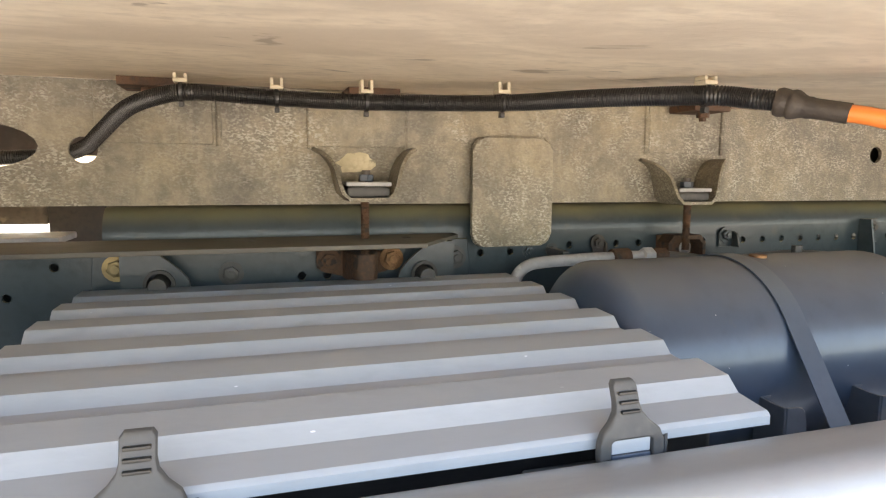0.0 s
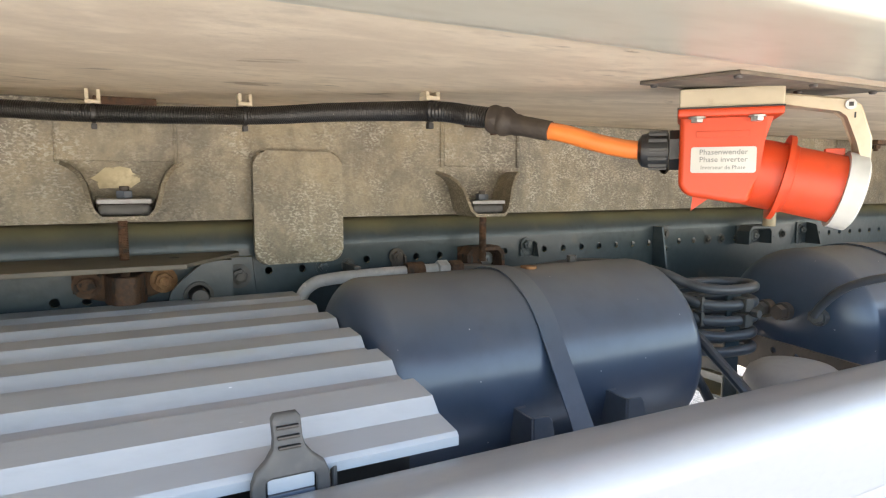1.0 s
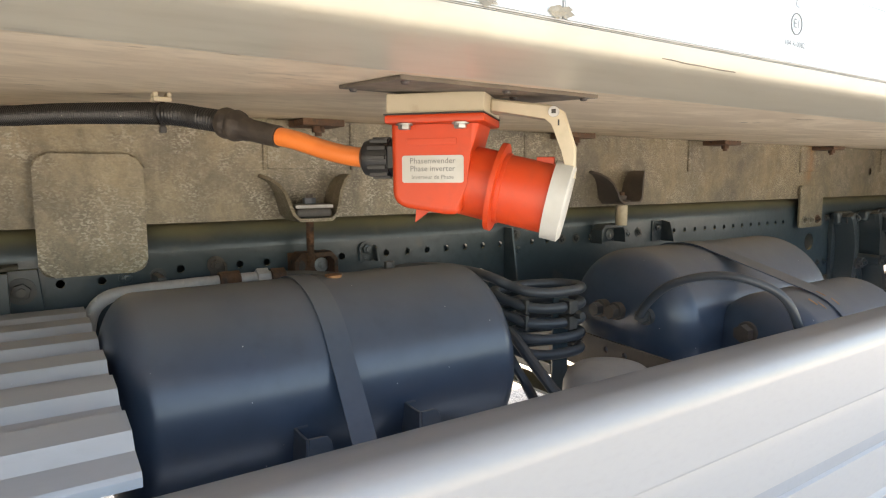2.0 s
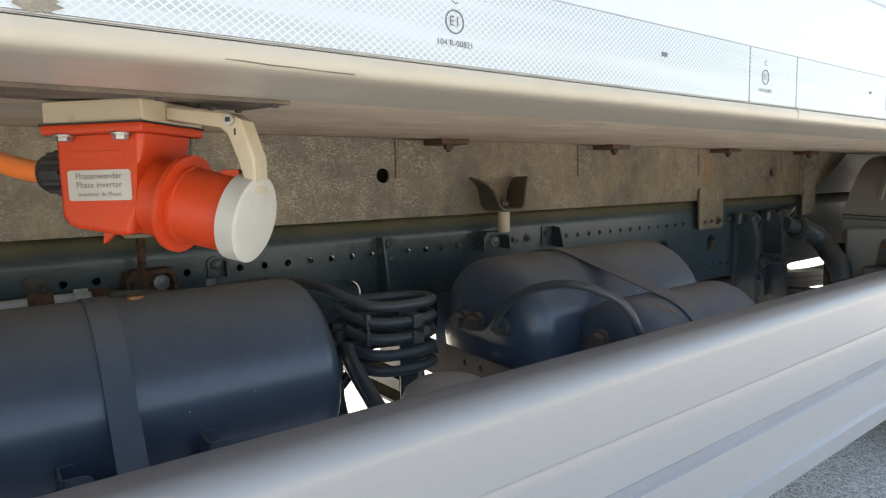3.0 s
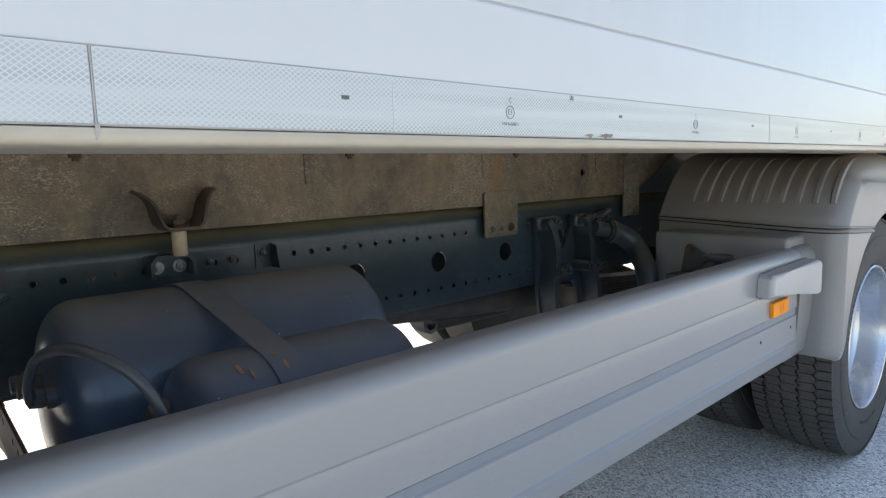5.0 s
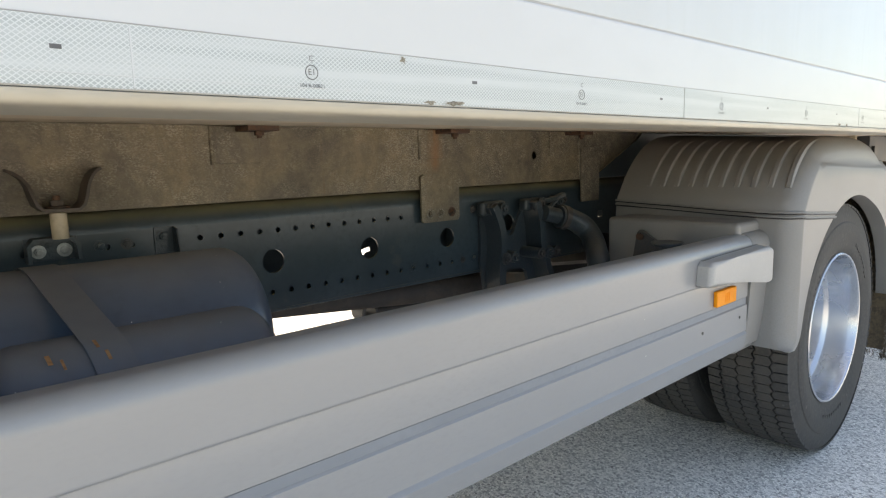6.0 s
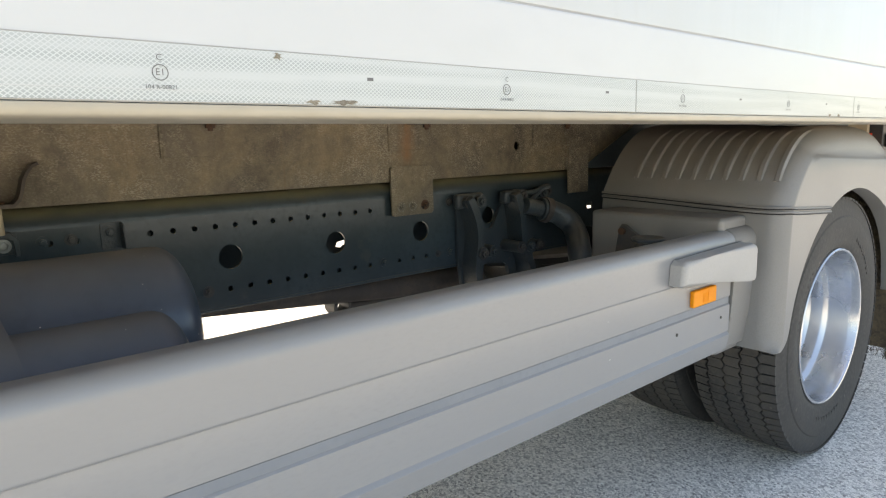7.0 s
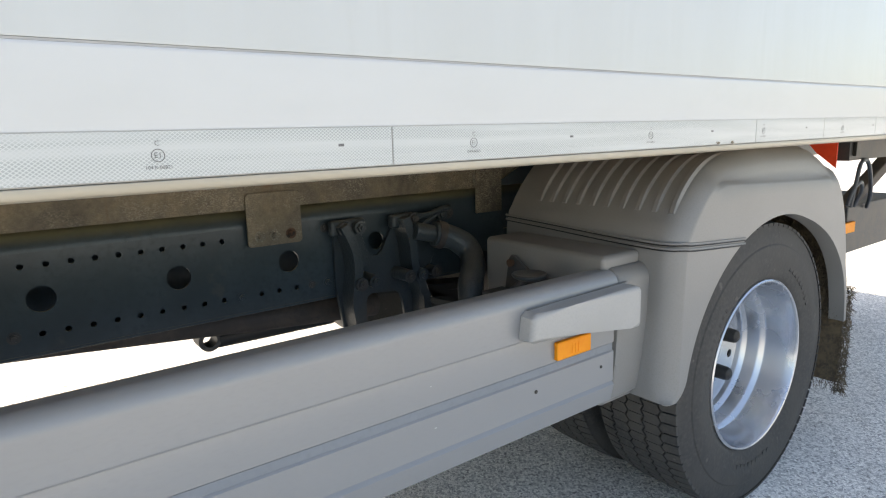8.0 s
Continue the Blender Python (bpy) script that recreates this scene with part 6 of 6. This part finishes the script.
part("web", prism([(3.42, 0.925), (3.505, 0.90), (3.520, 0.845), (3.534, 0.818), (3.548, 0.811), (3.566, 0.811), (3.579, 0.822), (3.592, 0.850), (3.632, 0.922), (3.70, 0.922), (3.705, 0.69), (3.690, 0.60), (3.652, 0.60), (3.648, 0.655), (3.640, 0.682), (3.622, 0.694), (3.535, 0.701), (3.520, 0.692), (3.514, 0.670), (3.514, 0.60), (3.44, 0.60), (3.42, 0.74)], "Y", RAIL_Y - 0.014, RAIL_Y - 0.001, bevel=0.002), CAST, hang)


def casting(outline, y0, y1, soft=0.005):
    bm = prism(outline, "Y", y0, y1)
    front = [e for e in bm.edges if all(v.co.y < y0 + 0.001 for v in e.verts)]
    bmesh.ops.bevel(bm, geom=front, offset=soft, segments=3, affect="EDGES", profile=0.5)
    return part("rib", bm, CAST, hang)


BACK = RAIL_Y - 0.0145
def flow(line, wide):
    """An outline of even width along a bent centre line."""
    mid = [Vector((p.x, p.y)) for p in smooth_path([(x, z, 0) for x, z in line], 0.02)]
    left, right = [], []
    for k, p in enumerate(mid):
        d = (mid[min(k + 1, len(mid) - 1)] - mid[max(k - 1, 0)]).normalized()
        n = Vector((-d.y, d.x)) * wide / 2
        left.append((p.x + n.x, p.y + n.y)), right.append((p.x - n.x, p.y - n.y))
    return left + right[::-1]


casting(flow([(3.424, 0.922), (3.440, 0.890), (3.456, 0.850), (3.462, 0.805), (3.458, 0.755), (3.450, 0.705), (3.455, 0.650), (3.470, 0.56)], 0.026), 0.778, BACK, 0.006)
casting(flow([(3.626, 0.924), (3.636, 0.890), (3.648, 0.840), (3.652, 0.785), (3.664, 0.740), (3.686, 0.700), (3.694, 0.650), (3.690, 0.56)], 0.026), 0.775, BACK, 0.006)
for x0, x1, z0, z1, y in ((3.400, 3.512, 0.888, 0.934, 0.812), (3.598, 3.690, 0.890, 0.932, 0.806)):
    part("head", box(x0, x1, y, BACK, z0, z1, 0.011, segments=3), CAST, hang)
for k, (x, z, y, r) in enumerate(((3.432, 0.909, 0.796, 0.019), (3.483, 0.909, 0.796, 0.019), (3.466, 0.750, 0.772, 0.021), (3.512, 0.751, 0.776, 0.020), (3.624, 0.751, 0.762, 0.020), (3.676, 0.747, 0.768, 0.020), (3.738, 0.745, 0.785, 0.017), (3.634, 0.906, 0.790, 0.018), (3.668, 0.915, 0.798, 0.018), (3.788, 0.914, 0.815, 0.017), (3.815, 0.918, 0.82, 0.016))):
    part("boss", rod((x, BACK if x < 3.7 else RAIL_Y - 0.001, z), (x, y, z), r, 0.92 * r, seg=18, bevel=0.0025), CAST, hang)
    bolt(hang, x, y, z, 0.0125, CAST if k % 2 else DARK_STEEL, k)
part("strut", tube(smooth_path([(3.676, 0.800, 0.926), (3.70, 0.80, 0.921), (3.74, 0.80, 0.925), (3.775, 0.805, 0.934), (3.815, 0.815, 0.934)], 0.008), 0.009, 8), CAST, hang)
part("brace", tube([Vector((3.664, 0.800, 0.866)), Vector((3.70, 0.80, 0.889)), Vector((3.775, 0.805, 0.930))], 0.007, 8), CAST, hang)
part("shelf", prism([(3.662, 0.800), (3.765, 0.760), (3.780, 0.775), (3.780, 0.8555), (3.662, 0.8555)], "Z", 0.851, 0.860, bevel=0.001), CAST, hang)
part("gusset", prism([(3.668, 0.8508), (3.775, 0.8508), (3.752, 0.80), (3.738, 0.765), (3.70, 0.752)], "Y", 0.815, 0.842, bevel=0.003), CAST, hang)
elbow = thing("exhaust_elbow", (3.80, 0.74, 0.60), "dark curved pipe elbow with a clamp near the mudguard", "pipe")
part("pipe", tube(smooth_path([(3.712, 0.762, 0.868), (3.740, 0.755, 0.862), (3.775, 0.738, 0.848), (3.802, 0.714, 0.822), (3.802, 0.690, 0.795), (3.785, 0.665, 0.770), (3.755, 0.635, 0.750), (3.728, 0.610, 0.725), (3.715, 0.595, 0.680)], 0.01), lambda i: 0.037 + 0.001 * math.sin(i * 0.9), 24), CAST, elbow)
part("clamp", tube(smooth_path([(3.722, 0.760, 0.866), (3.733, 0.757, 0.8635), (3.744, 0.753, 0.860)], 0.006), 0.042, 24), BROWN_STEEL, elbow, "brown ring clamp")
part("end_stub", rod((3.650, 0.772, 0.884), (3.718, 0.761, 0.867), 0.026, seg=18, bevel=0.004), CAST, elbow)
under = thing("exhaust_pipe", (3.0, 1.02, 0.62), "brown weathered pipe running below the chassis rail", "pipe")
part("pipe", tube(smooth_path([(2.30, 1.0, 0.716), (2.60, 1.0, 0.707), (3.0, 1.0, 0.673), (3.3, 0.99, 0.648), (3.62, 0.98, 0.625)], 0.05), 0.042, 20), BROWN_STEEL, under)
part("bracket", box(2.40, 2.44, 0.90, 0.99, 0.69, 0.7035, 0.003), DARK_STEEL, under)
damper = thing("shock_absorber", (3.25, 0.95, 0.55), "dark shock absorber below the rail", "shock absorber")
part("body", rod((3.13, 1.05, 0.600), (3.50, 1.04, 0.600), 0.032, seg=20, bevel=0.005), BLACK_PLASTIC, damper)
part("eye", lathe([(-0.03, 0.02), (-0.03, 0.032), (0.03, 0.032), (0.03, 0.02)], (3.105, 1.05, 0.602), "Y", 20, closed=True), DARK_STEEL, damper)
part("hanger", box(3.09, 3.12, 1.08, 1.10, 0.60, 0.72, 0.003), DARK_STEEL, damper)
leaf = thing("leaf_spring", (4.1, 0.92, 0.52), "dark leaf spring between hanger and axle", "leaf spring")
for k in range(3):
    run = smooth_path([(3.60 + 0.10 * k, 0, 0.696 - 0.024 * k), (3.95, 0, 0.655 - 0.024 * k), (4.465, 0, 0.625 - 0.024 * k), (4.98 - 0.08 * k, 0, 0.655 - 0.024 * k), (5.30 - 0.10 * k, 0, 0.696 - 0.024 * k)], 0.05)
    part("leaf", prism([(p.x, p.z) for p in run] + [(p.x, p.z - 0.022) for p in reversed(run)], "Y", 0.90, 0.985), BLACK_PLASTIC, leaf)

# ---- tail of the chassis ----
tail = thing("tail_beam", (5.9, 0.4, 1.0), "dark grey steel beam under the rear of the cargo box", "beam")
part("beam", box(5.65, 7.1, 0.36, 0.44, 1.0, floor_z(0.36) - 0.001, 0.004), DARK_STEEL, tail)
part("mount_tab", box(5.68, 5.72, 0.345, 0.3595, 1.02, 1.08, 0.002), BLACK_PLASTIC, tail)
strut = thing("tail_strut", (6.1, 0.45, 0.7), "dark slanted steel strut at the tail", "strut")
part("strut_bar", prism([(5.78, 0.78), (5.90, 0.78), (6.45, 1.0), (6.30, 1.0)], "Y", 0.40, 0.46, bevel=0.004), BROWN_STEEL, strut)
part("hanger_block", box(5.86, 6.6, 0.42, 0.62, 0.55, 0.7795, 0.01), DARK_STEEL, strut)
part("cross_bar", box(5.86, 6.6, 0.6205, 0.8555, 0.70, 0.78, 0.006), DARK_STEEL, strut)
tm = thing("tail_marker", (5.885, 0.41, 0.66), "small amber marker lamp at the tail", "marker lamp")
part("lens", box(5.80, 5.92, 0.405, 0.4195, 0.655, 0.705, 0.003), AMBER, tm)
hoses = thing("tail_hoses", (5.9, 0.38, 0.75), "black loops of hose hanging below the tail beam", "hose")
part("hose", tube(smooth_path([(5.74, 0.37, 0.79), (5.75, 0.36, 0.90), (5.77, 0.355, 0.985), (5.82, 0.352, 0.998), (5.88, 0.355, 0.95), (5.96, 0.37, 0.84), (6.05, 0.41, 0.76)], 0.02), 0.009, 8), HOSE, hoses)
part("hose", tube(smooth_path([(5.70, 0.37, 0.80), (5.74, 0.365, 0.87), (5.80, 0.36, 0.90), (5.85, 0.37, 0.86), (5.86, 0.40, 0.78)], 0.02), 0.009, 8), HOSE, hoses)
plate = thing("red_reflector", (5.6, 0.45, 0.97), "red triangular reflector plate behind the mudguard", "reflector")
part("plate", prism([(0.388, 1.085), (0.515, 1.085), (0.47, 1.035), (0.388, 0.970)], "X", 5.594, 5.5995, bevel=0.001), RED_REFLECTOR, plate)
part("bracket", box(5.6, 5.63, 0.41, 0.49, 1.05, floor_z(0.41) - 0.001, 0.002), CREAM, plate)
